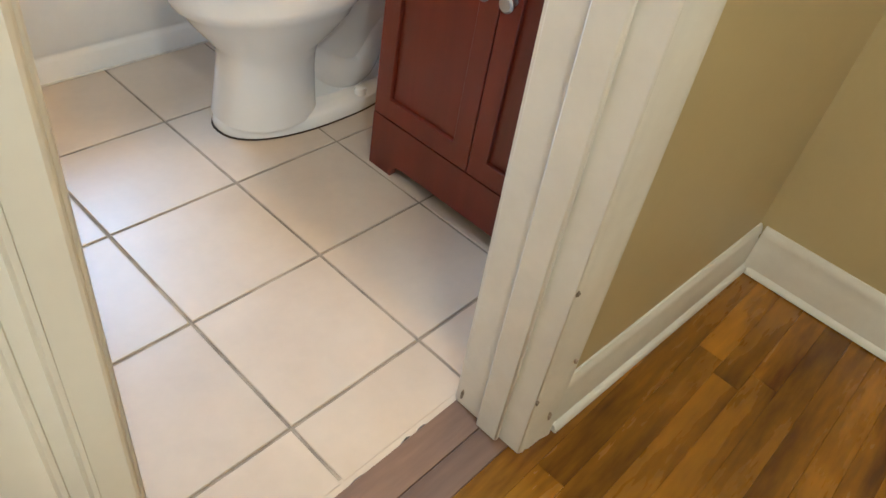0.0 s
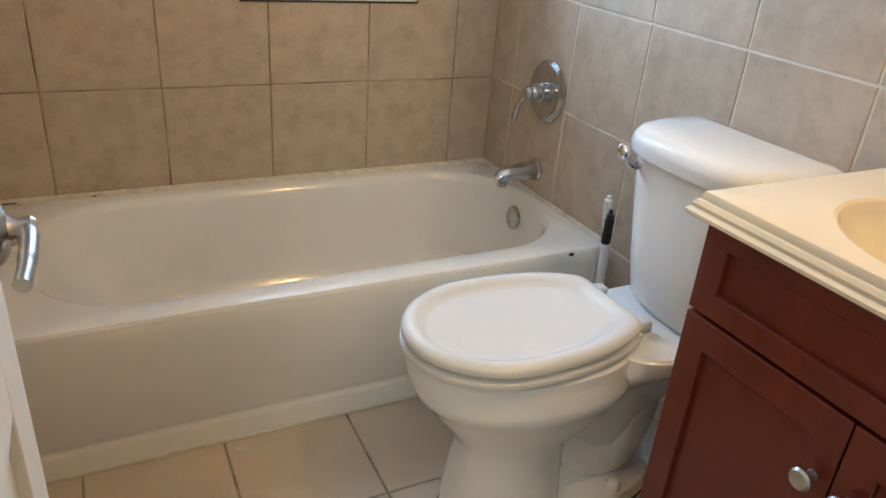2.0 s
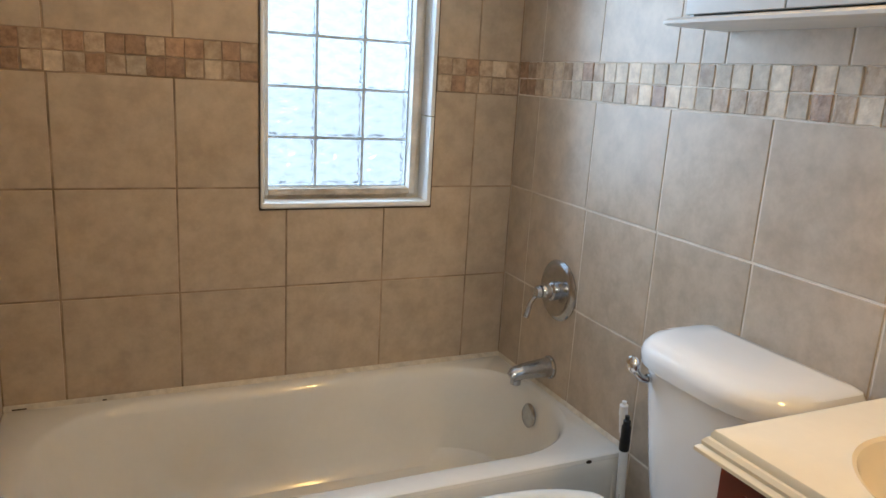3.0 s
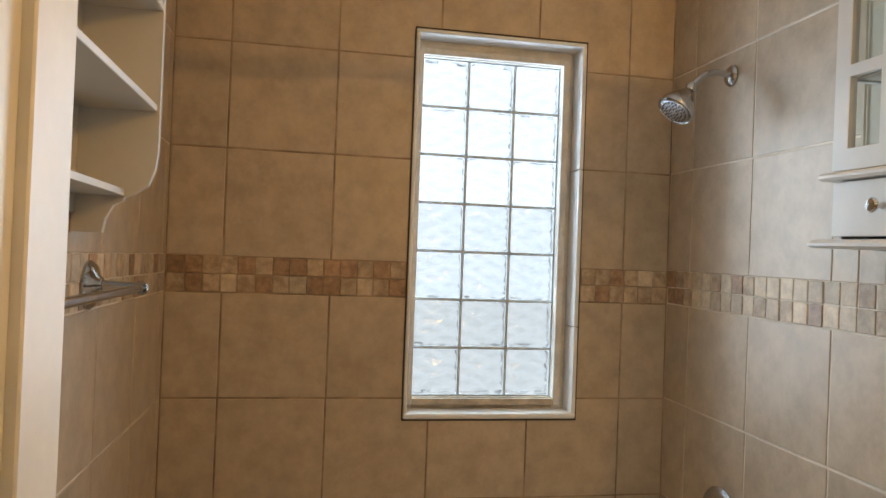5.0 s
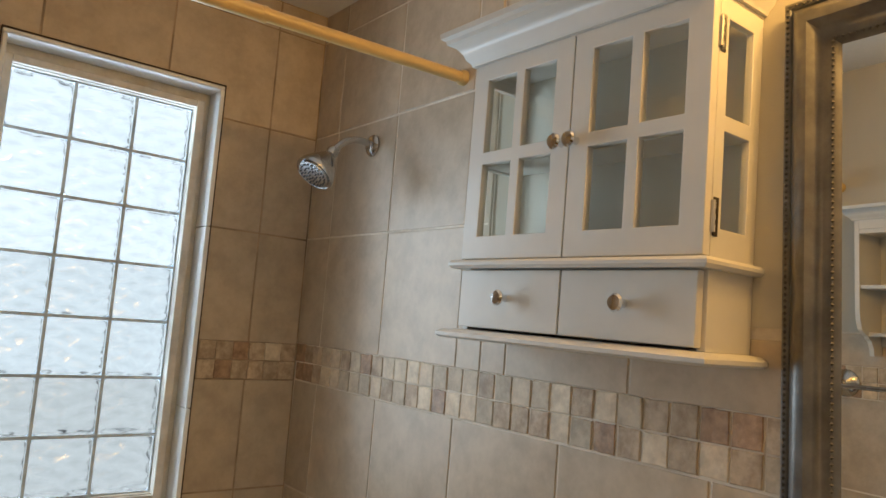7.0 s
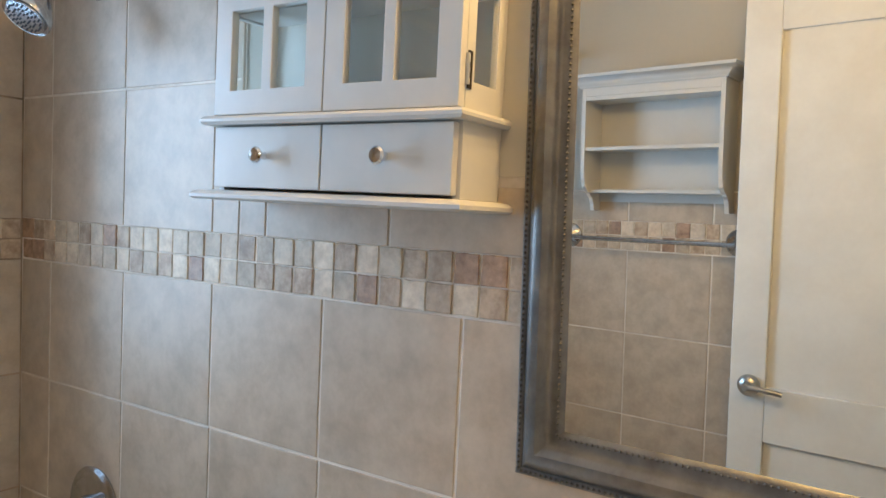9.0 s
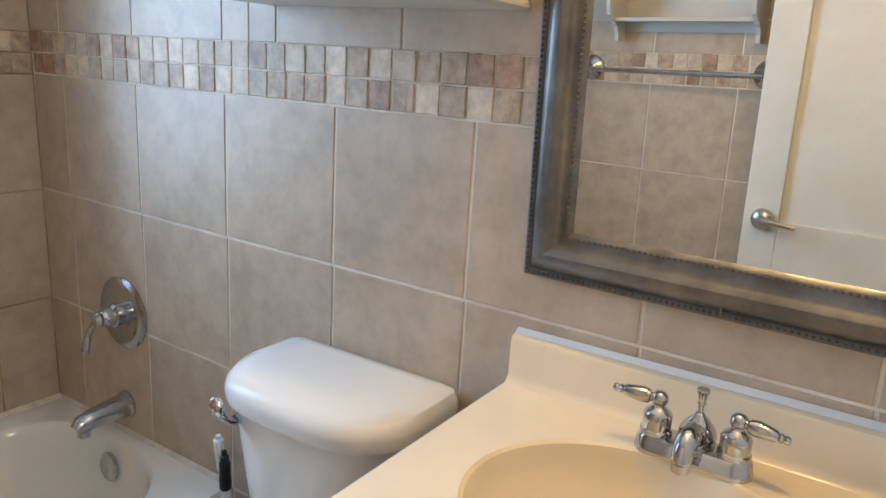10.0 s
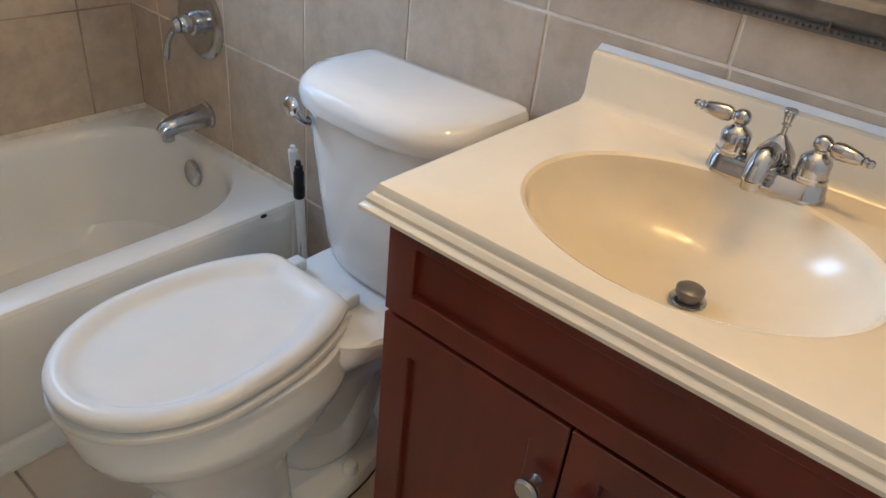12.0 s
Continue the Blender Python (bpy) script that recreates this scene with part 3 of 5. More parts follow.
part("overflow_plate", lathed([(0, 0), (0.038, 0.0), (0.039, 0.004), (0.034, 0.008), (0.011, 0.010), (0, 0.0102)], pose(OX + 0.006, 2.285, 0.290, 0, -83, 0), 32), DULL_CHROME, tub, "dull chrome overflow plate")
part("drain", lathed([(0, 0), (0.03, 0.0), (0.03, 0.003), (0.02, 0.004), (0, 0.004)], pose(1.36, 2.262, 0.050), 28), DULL_CHROME, tub, "chrome drain")
bm = bmesh.new()
bmesh.ops.create_icosphere(bm, subdivisions=2, radius=1)
for v in bm.verts:
    v.co = Vector((1.520 + v.co.x * 0.009, TUB_Y + 0.0035 + v.co.y * 0.004, TUB_Z - 0.010 + v.co.z * 0.005))
part("chip", bm, RUST, tub, "rusty chip in the rim")
bm = bmesh.new()
prism(bm, [(yb - 0.012, TUB_Z), (yb, TUB_Z), (yb, TUB_Z + 0.012), (yb - 0.003, TUB_Z + 0.011), (yb - 0.010, TUB_Z + 0.004)], "x", x0, x1)
part("caulk", bm, CAULK, tub, "aged caulk bead")
part("caulk", prismed([(E - 0.010, TUB_Z), (E - 0.001, TUB_Z), (E - 0.001, TUB_Z + 0.010), (E - 0.004, TUB_Z + 0.009)], "y", TUB_Y + 0.01, yb - 0.012), CAULK, tub, "aged caulk bead")
for cx, cl in ((0.150, 0.018), (0.362, 0.006)):
    part("mildew", boxed(cx - cl, cx + cl, yb - 0.0125, yb - 0.0085, TUB_Z + 0.001, TUB_Z + 0.0045, 0.0012), RUST, tub, "dark mildew spot on the caulk")
part("caulk", boxed(x0, x1, TUB_Y + 0.001, TUB_Y + 0.007, 0.0, 0.005, 0.002), CAULK, tub, "aged caulk bead")


# ---------------------------------------------------------------- shower fittings
spout = thing("tub_spout", (E, 2.268, 0.445), "dull chrome tub spout on the tiled wall", "tub spout")
path = [(E - 0.001, 2.268, 0.457), (E - 0.02, 2.268, 0.457), (E - 0.06, 2.268, 0.456), (E - 0.10, 2.268, 0.453), (E - 0.128, 2.268, 0.447), (E - 0.140, 2.268, 0.437)]
part("body", tubed(path, [0.033, 0.031, 0.028, 0.025, 0.023, 0.018], 24), DULL_CHROME, spout)
part("flange", lathed([(0, 0), (0.037, 0), (0.037, 0.006), (0.032, 0.010), (0, 0.010)], pose(E - 0.0005, 2.268, 0.457, 0, -90, 0), 28), DULL_CHROME, spout)
part("outlet", lathed([(0, 0), (0.016, 0), (0.017, 0.022), (0, 0.022)], pose(E - 0.122, 2.268, 0.415), 20), DULL_CHROME, spout)

valve = thing("shower_valve", (E, 2.259, 0.712), "dull chrome round shower valve with a lever", "shower valve")
part("escutcheon", lathed([(0, 0), (0.094, 0), (0.095, 0.004), (0.086, 0.011), (0.070, 0.014), (0.062, 0.012), (0.040, 0.016), (0, 0.017)], pose(E - 0.0005, 2.259, 0.712, 0, -90, 0), 48), DULL_CHROME, valve, "round chrome plate")
hand = part("handle", lathed([(0, 0), (0.030, 0), (0.030, 0.016), (0.024, 0.020), (0.024, 0.040), (0.019, 0.048), (0.021, 0.056), (0.014, 0.066), (0, 0.068)], pose(E - 0.017, 2.259, 0.712, 0, -90, 0), 32), CHROME, valve, "chrome lever handle")
part("lever", tubed(smoothed([(E - 0.072, 2.259, 0.712), (E - 0.082, 2.270, 0.690), (E - 0.085, 2.287, 0.660), (E - 0.086, 2.294, 0.632), (E - 0.088, 2.298, 0.622)]), [0.012] * 4 + [0.008] * 12 + [0.0095] * 10 + [0.0105] * 5 + [0.007] * 2, 14), CHROME, hand)

shower = thing("wall_shower", (E, 2.270, 1.942), "chrome shower head on a bent wall arm", "shower head")
part("flange", lathed([(0, 0), (0.030, 0), (0.030, 0.004), (0.024, 0.011), (0.012, 0.014), (0, 0.014)], pose(E - 0.0005, 2.270, 1.942, 0, -90, 0), 28), CHROME, shower)
part("arm", tubed(smoothed([(E - 0.002, 2.270, 1.942), (E - 0.045, 2.270, 1.948), (E - 0.085, 2.270, 1.936), (E - 0.118, 2.270, 1.905)]), 0.0095), CHROME, shower)
hm = Matrix.Translation((E - 0.116, 2.270, 1.907)) @ (Vector((-0.60, -0.10, -0.79)).to_track_quat("Z", "Y").to_matrix().to_4x4())
head = part("head", lathed([(0, 0), (0.014, 0.0), (0.017, 0.010), (0.014, 0.022), (0.022, 0.034), (0.040, 0.062), (0.050, 0.082), (0.052, 0.094), (0.050, 0.098), (0.044, 0.096), (0, 0.096)], hm, 40), CHROME, shower)
face = part("spray_face", lathed([(0, 0.0965), (0.043, 0.0965), (0.042, 0.100), (0.030, 0.1015), (0, 0.102)], hm, 40), DULL_CHROME, head, "grey spray face")
bm = bmesh.new()
for ring_r, cnt in ((0.012, 8), (0.023, 14), (0.034, 20)):
    for k in range(cnt):
        a = 2 * math.pi * k / cnt
        lathe(bm, [(0.0022, 0.100), (0.0018, 0.1045), (0.0, 0.105)], hm @ Matrix.Translation((ring_r * math.cos(a), ring_r * math.sin(a), 0)), 6)
part("nozzle", bm, BLACK, head, "ring of dark nozzles")

rod = thing("shower_curtain_rod", (0.88, 1.90, 2.035), "yellowed plastic shower curtain rod between the walls", "curtain rod")
part("rod_end", tubed([(1.15, 1.90, 2.030), (E - 0.006, 1.90, 2.043)], 0.0135, 20), ROD, rod)
part("rod_sleeve", tubed([(W + 0.006, 1.90, 1.998), (1.152, 1.90, 2.030)], 0.0152, 20), ROD, rod)
part("coupling", tubed([(1.146, 1.90, 2.0298), (1.156, 1.90, 2.0302)], 0.0162, 20), ROD, rod)
part("flange", lathed([(0, 0), (0.018, 0), (0.018, 0.010), (0.015, 0.014), (0, 0.014)], pose(E - 0.0005, 1.90, 2.043, 0, -90, 0), 24), ROD, rod, "end cap")
part("flange", lathed([(0, 0), (0.018, 0), (0.018, 0.010), (0.015, 0.014), (0, 0.014)], pose(W + 0.0005, 1.90, 1.998, 0, 90, 0), 24), ROD, rod, "end cap")


# ---------------------------------------------------------------- toilet
TY, SYC = 1.462, 1.512
toilet = thing("toilet", (1.30, TY, 0), "white porcelain two-piece toilet with the lid down", "toilet")
def egg(xf, xb, half, z, n=48, back=2.6, split=0.55, front=2.0, cy=TY):
    """An egg-shaped ring, pointed at the front (low x)."""
    xm = xf + (xb - xf) * split
    pts = []
    for k in range(n):
        a = 2 * math.pi * k / n
        c, s = math.cos(a), math.sin(a)
        e = back if c > 0 else front
        px = (abs(c) ** (2 / e)) * (1 if c > 0 else -1)
        py = (abs(s) ** (2 / e)) * (1 if s > 0 else -1)
        pts.append(Vector((xm + px * ((xb - xm) if c > 0 else (xm - xf)), cy + py * half, z)))
    return pts
bm = bmesh.new()
F = dict(front=2.3)
loft(bm, [egg(0.962, 1.50, 0.128, 0.0, **F), egg(0.960, 1.50, 0.128, 0.012, **F), egg(0.966, 1.49, 0.122, 0.030, **F), egg(0.974, 1.47, 0.112, 0.037, **F), egg(1.00, 1.43, 0.085, 0.039, **F)])
part("foot_plate", bm, PORCELAIN, toilet)
bm = bmesh.new()
C = dict(front=2.2, back=2.2, split=0.5)
loft(bm, [egg(0.966, 1.235, 0.120, 0.030, **C), egg(0.974, 1.232, 0.112, 0.09, **C), egg(0.982, 1.232, 0.105, 0.15, **C), egg(0.986, 1.236, 0.102, 0.19, **C),
          egg(0.978, 1.25, 0.108, 0.218, **C), egg(0.950, 1.29, 0.128, 0.252, split=0.52, cy=1.468), egg(0.922, 1.33, 0.150, 0.288, cy=1.476), egg(0.906, 1.345, 0.163, 0.312, cy=1.482), egg(0.893, 1.36, 0.172, 0.322, cy=1.486), egg(0.884, 1.37, 0.179, 0.345, cy=1.492), egg(0.881, 1.38, 0.182, 0.372, cy=SYC), egg(0.880, 1.38, 0.183, 0.388, cy=SYC), egg(0.883, 1.378, 0.181, 0.398, cy=SYC), egg(0.893, 1.37, 0.171, 0.402, cy=SYC)])
part("bowl", bm, PORCELAIN, toilet)
# dirty seal, dark enough to paint the foot's contact shadow too
bm = bmesh.new()
loft(bm, [egg(0.957, 1.503, 0.131, 0.0002, **F), egg(0.958, 1.502, 0.130, 0.0035, **F)], cap0=False)
part("floor_seal", bm, RUST, toilet, "dirty brown sealing line with the contact shadow painted in")
bm = bmesh.new()
D = dict(back=4, front=3)
loft(bm, [egg(1.16, 1.49, 0.062, 0.036, **D), egg(1.15, 1.47, 0.052, 0.10, **D), egg(1.15, 1.48, 0.056, 0.18, **D), egg(1.17, 1.53, 0.068, 0.25, **D), egg(1.21, 1.585, 0.092, 0.315, **D), egg(1.26, 1.622, 0.138, 0.352, back=5, front=3), egg(1.28, 1.628, 0.158, 0.372, back=6, front=3), egg(1.285, 1.628, 0.157, 0.398, back=6, front=3), egg(1.295, 1.622, 0.150, 0.405, back=6, front=3)])
part("rear_deck", bm, PORCELAIN, toilet)
tr = smoothed([(1.16, TY, 0.215), (1.23, TY - 0.012, 0.150), (1.30, TY - 0.02, 0.090), (1.375, TY - 0.02, 0.080), (1.42, TY - 0.016, 0.135), (1.45, TY - 0.01, 0.220), (1.475, TY, 0.300)], 6)
part("trapway", tubed(tr, [0.046 + 0.010 * math.sin(math.pi * i / len(tr)) for i in range(len(tr))], 24), PORCELAIN, toilet)
for sgn in (-1, 1):
    part("bolt_cap", lathed([(0.017, 0), (0.017, 0.010), (0.013, 0.018), (0.0, 0.021)], pose(1.345, TY + sgn * 0.098, 0.0365), 20), PORCELAIN, toilet, "round bolt cap")
def lid_ring(grow, z):
    """A seat-lid outline: round front, sides that draw in to a straight back edge."""
    xf, xm, xb, half, hb = LID[0] - grow, LID[1], LID[2] + grow, LID[3] + grow, LID[4] + grow
    cr = min(0.045, hb * 0.8)
    end = [(xb - cr + cr * math.sin(a), hb - cr + cr * math.cos(a)) for a in [radians(k) for k in (20, 45, 70, 90)]]
    right = [(xm + (end[0][0] - xm) * s, half - (half - end[0][1]) * s ** 2.8) for s in [k / 12 for k in range(12)]] + end + [(xb, 0.0)]
    front = [(xm - (xm - xf) * math.sin(a), half * math.cos(a)) for a in [radians(90 * k / 16) for k in range(16, 0, -1)]]
    side = front + right
    return [Vector((x, SYC - y, z)) for x, y in side] + [Vector((x, SYC + y, z)) for x, y in reversed(side[1:-1])]
LID = (0.874, 1.085, 1.368, 0.179, 0.132)    # front, widest place, back, half width, half width of the back edge
bm = bmesh.new()
loft(bm, [lid_ring(g, z) for g, z in ((-0.006, 0.4065), (0.002, 0.4095), (0.003, 0.4150), (0.001, 0.4205), (-0.010, 0.4245))])
part("seat", bm, SEAT, toilet, "white plastic seat")
bm = bmesh.new()
loft(bm, [lid_ring(g, z) for g, z in ((-0.012, 0.4295), (-0.001, 0.4345), (0, 0.444), (-0.003, 0.4495), (-0.009, 0.4545), (-0.018, 0.4570), (-0.027, 0.4560), (-0.036, 0.4505), (-0.045, 0.4440), (-0.056, 0.4408), (-0.075, 0.4412), (-0.088, 0.4415))])
part("lid", bm, SEAT, toilet, "white plastic lid with a sunken middle")
for sgn in (-1, 1):
    part("hinge", boxed(1.358, 1.412, SYC + sgn * 0.078 - 0.016, SYC + sgn * 0.078 + 0.016, 0.4065, 0.434, 0.006, 3), SEAT, toilet, "white hinge block")
    part("bumper", boxed(1.335, 1.36, SYC + sgn * 0.115 - 0.01, SYC + sgn * 0.115 + 0.01, 0.4222, 0.4292, 0.001), SEAT, toilet)
TC = 1.446
def tank_ring(xf, xb, half, z, bow, n=24):
    pts = []
    for k in range(n + 1):           # bowed front with rounded corners
        u = -1 + 2 * k / n
        u = math.sin(u * math.pi / 2)
        pts.append(Vector((xf + 0.012 * u * u + bow * 1.7 * (1 - math.sqrt(max(0, 1 - abs(u) ** 4))), TC + u * half, z)))
    r = 0.02
    for k in range(5):
        a = radians(90 * k / 4)
        pts.append(Vector((xb - r + r * math.sin(a), TC + half - r + r * math.cos(a), z)))
    for k in range(5):
        a = radians(90 * k / 4)
        pts.append(Vector((xb - r + r * math.cos(a), TC - half + r - r * math.sin(a), z)))
    return pts
bm = bmesh.new()
loft(bm, [tank_ring(1.465, 1.615, 0.150, 0.4055, 0.05), tank_ring(1.452, 1.622, 0.170, 0.425, 0.05), tank_ring(1.444, 1.628, 0.174, 0.47, 0.05), tank_ring(1.428, 1.634, 0.188, 0.60, 0.055), tank_ring(1.412, 1.637, 0.198, 0.746, 0.06), tank_ring(1.412, 1.637, 0.198, 0.757, 0.06)])
tank = part("tank", bm, PORCELAIN, toilet)
bm = bmesh.new()
loft(bm, [tank_ring(1.404, 1.638, 0.196, 0.7575, 0.062), tank_ring(1.392, 1.640, 0.203, 0.764, 0.066), tank_ring(1.389, 1.641, 0.205, 0.784, 0.068), tank_ring(1.393, 1.640, 0.202, 0.799, 0.068), tank_ring(1.406, 1.637, 0.197, 0.810, 0.07), tank_ring(1.428, 1.630, 0.180, 0.8155, 0.07), tank_ring(1.48, 1.61, 0.13, 0.8175, 0.05)])
part("tank_lid", bm, PORCELAIN, toilet)
FY, FZ = TC + 0.130, 0.731
fl = part("flush_lever", lathed([(0, 0), (0.015, 0), (0.015, 0.006), (0.010, 0.010), (0.010, 0.022), (0, 0.023)], pose(1.440, FY, FZ, 0, -90, 0), 20), CHROME, toilet, "chrome flush lever")
part("stem", tubed(smoothed([(1.420, FY, FZ - 0.002), (1.410, FY + 0.004, FZ), (1.402, FY + 0.010, FZ + 0.008), (1.398, FY + 0.016, FZ + 0.016)]), 0.0078), CHROME, fl)
bm = bmesh.new()
bmesh.ops.create_uvsphere(bm, u_segments=20, v_segments=12, radius=1)
for v in bm.verts:
    v.co = Vector((1.397 + v.co.x * 0.012, FY + 0.022 + v.co.y * 0.017, FZ + 0.026 + v.co.z * 0.019 + v.co.y * 0.003))
part("paddle", bm, KNOB, fl)

# cleaning wand by the tub, cup behind the bowl
wand = thing("toilet_brush", (1.585, 1.815, 0), "slim white toilet wand with a black grip standing on the floor", "toilet brush")
part("stem", tubed([(1.600, 1.815, 0.0), (1.598, 1.815, 0.20), (1.590, 1.818, 0.42)], [0.012, 0.0125, 0.0115]), WHITE_PLASTIC, wand)
part("grip", tubed(smoothed([(1.590, 1.818, 0.415), (1.584, 1.811, 0.45), (1.580, 1.806, 0.49), (1.579, 1.806, 0.515)]), [0.0135] * 8 + [0.0125] * 8 + [0.010] * 4 + [0.006] * 5), BLACK, wand, "black grip")
part("tip", tubed(smoothed([(1.591, 1.822, 0.418), (1.587, 1.826, 0.46), (1.580, 1.824, 0.51), (1.577, 1.822, 0.548)]), [0.008] * 8 + [0.010] * 8 + [0.011] * 6 + [0.006] * 3), WHITE_PLASTIC, wand, "white curved tip")
part("label_strip", boxed(1.584, 1.588, 1.808, 1.822, 0.19, 0.29), PAPER, wand, "small pale print")
cup = thing("brush_cup", (1.53, 1.335, 0), "small white plastic cup on the floor behind the toilet", "cup")
part("cup_body", lathed([(0.0, 0), (0.045, 0), (0.050, 0.01), (0.048, 0.09), (0.045, 0.13), (0.040, 0.13), (0.042, 0.09), (0.0, 0.012)], pose(1.53, 1.335, 0), 28), WHITE_PLASTIC, cup)
scrap = thing("paper_scrap", (0.605, 1.826, 0), "tiny grey torn sticker bits on the floor tile", "paper scrap")
for dx, dy, s in ((-0.008, 0.002, 0.007), (0.008, -0.001, 0.008), (0.002, 0.008, 0.004)):
    part("bit", prismed([(0.605 + dx - s, 1.826 + dy - s * 0.7), (0.605 + dx + s, 1.826 + dy - s), (0.605 + dx + s * 0.8, 1.826 + dy + s * 0.6), (0.605 + dx - s * 0.9, 1.826 + dy + s)], "z", 0.0003, 0.0012), PAPER, scrap)


# ---------------------------------------------------------------- vanity
VX, VY0, VY1, VZ = 1.19, 0.515, 1.152, 0.824
vanity = thing("vanity_cabinet", (1.42, 0.83, 0), "dark cherry wood vanity cabinet with two shaker doors", "vanity cabinet")
bm = bmesh.new()
prism(bm, [(VX + 0.020, 0.0), (VX + 0.085, 0.0), (VX + 0.085, 0.03), (1.56, 0.03), (1.56, 0.0), (1.63, 0.0), (1.63, VZ), (VX + 0.020, VZ)], "y", VY1 - 0.016, VY1)
part("side_panel", bm, VANITY, vanity, "", False)
part("side_panel", prismed([(VX + 0.020, 0.0), (1.63, 0.0), (1.63, VZ), (VX + 0.020, VZ)], "y", VY0, VY0 + 0.016), VANITY, vanity, "", False)
part("back_panel", boxed(1.615, 1.629, VY0 + 0.017, VY1 - 0.017, 0.03, VZ), VANITY, vanity, "", False)
part("bottom_panel", boxed(VX + 0.03, 1.61, VY0 + 0.017, VY1 - 0.017, 0.09, 0.105), VANITY, vanity, "", False)
# near-black board added to paint the shade between doors and drawer
part("inner_shadow_board", boxed(VX + 0.0215, VX + 0.03, VY0 + 0.017, VY1 - 0.017, 0.16, VZ - 0.001), VANITY_IN, vanity, "added dark board painting the shade in the gaps", False)
# plinth with cut-out feet
ym = 0.843
bm = prismed([(VY1, 0.0), (VY1, 0.148), (VY0, 0.148), (VY0, 0.0), (VY0 + 0.075, 0.0), (VY0 + 0.080, 0.020), (VY0 + 0.092, 0.032), (VY0 + 0.11, 0.036), (VY1 - 0.11, 0.036), (VY1 - 0.092, 0.032), (VY1 - 0.080, 0.020), (VY1 - 0.075, 0.0)], "x", VX + 0.002, VX + 0.019)
part("plinth", bm, VANITY, vanity, "", False)
def shaker(name, y0, y1, z0, z1, rail, parent, stile=None):
    stile = stile or rail
    bm = framework([y0, y0 + stile, y1 - stile, y1], [z0, z0 + rail, z1 - rail, z1], {(1, 1)}, lambda u, v, s: (VX + 0.019 * s, u, v), 0.0015)
    ob = part(name, bm, VANITY, parent, "", False)
    part("inset_panel", boxed(VX + 0.0105, VX + 0.0165, y0 + stile - 0.001, y1 - stile + 0.001, z0 + rail - 0.001, z1 - rail + 0.001), VANITY, ob, "", False)
    return ob
def knob(x, y, z, parent, mat, s=1.0, label="round metal knob"):
    return part("knob", lathed([(0, 0), (0.008 * s, 0), (0.0065 * s, 0.004 * s), (0.0058 * s, 0.014 * s), (0.010 * s, 0.018 * s), (0.0160 * s, 0.021 * s), (0.0165 * s, 0.025 * s), (0.013 * s, 0.029 * s), (0, 0.0305 * s)], pose(x, y, z, 0, -90, 0), 24), mat, parent, label)
shaker("drawer_front", VY0 + 0.002, VY1 - 0.002, 0.668, VZ - 0.003, 0.040, vanity, 0.046)
for y0, y1, ky in ((VY0 + 0.002, ym + 0.007, 0.822), (ym + 0.010, VY1 - 0.002, 0.878)):
    d = shaker("door", y0, y1, 0.152, 0.661, 0.052, vanity, 0.048)
    knob(VX - 0.0002, ky, 0.556, d, NICKEL, 1.0, "brushed nickel knob")

# countertop with the moulded bowl
top = thing("vanity_countertop", (1.40, 0.83, VZ), "cream cultured marble vanity top with an oval bowl", "countertop")
CX0, CX1, CY0, CY1, CZ = 1.168, 1.642, 0.508, 1.146, 0.865
BX, BY, BA, BB = 1.368, 0.842, 0.170, 0.206
def rect_ring(grow, z, k=18):
    xa, xb, ya, yb2 = CX0 - grow, CX1, CY0, CY1 + grow
    pts = []
    for i in range(k): pts.append(Vector((xb, ya + (yb2 - ya) * i / k, z)))
    for i in range(k): pts.append(Vector((xb - (xb - xa) * i / k, yb2, z)))
    for i in range(k): pts.append(Vector((xa, yb2 - (yb2 - ya) * i / k, z)))
    for i in range(k): pts.append(Vector((xa + (xb - xa) * i / k, ya, z)))
    return pts
def oval_ring(ax, ay, z, dx=0.0):
    return [Vector((BX + dx + ax * math.cos(a), BY + ay * math.sin(a), z)) for a in
            [math.atan2((p.y - BY) / BB, (p.x - BX) / BA) for p in rect_ring(0, 0)]]
bm = bmesh.new()
loft(bm, [rect_ring(-0.010, VZ + 0.0005), rect_ring(0.014, VZ + 0.0005), rect_ring(0.019, VZ + 0.004), rect_ring(0.019, VZ + 0.009), rect_ring(0.015, VZ + 0.013), rect_ring(0.012, VZ + 0.014), rect_ring(0.013, VZ + 0.020), rect_ring(0.009, VZ + 0.026), rect_ring(0.005, VZ + 0.027), rect_ring(0.005, VZ + 0.033), rect_ring(0.002, VZ + 0.039), rect_ring(-0.004, CZ),
          oval_ring(BA + 0.010, BB + 0.010, CZ), oval_ring(BA + 0.006, BB + 0.006, CZ + 0.0010), oval_ring(BA, BB, CZ - 0.002)]
     + [oval_ring(0.020 + (BA - 0.023) * math.cos(a) ** 0.85, 0.020 + (BB - 0.023) * math.cos(a) ** 0.85, CZ - 0.006 - 0.098 * math.sin(a) ** 1.15, 0.012 * math.sin(a)) for a in [radians(4 + 84 * k / 15) for k in range(16)]]
     + [oval_ring(0.016, 0.016, CZ - 0.108, 0.012)], cap0=False)
part("slab", bm, MARBLE, top)
bm = bmesh.new()
prism(bm, [(1.643, CZ - 0.001), (1.643, CZ + 0.072), (1.640, CZ + 0.077), (1.630, CZ + 0.078), (1.622, CZ + 0.075), (1.6195, CZ + 0.068), (1.6185, CZ + 0.012), (1.612, CZ + 0.003), (1.606, CZ - 0.0005)], "y", CY0, CY1 + 0.0)
part("backsplash", bm, MARBLE, top)
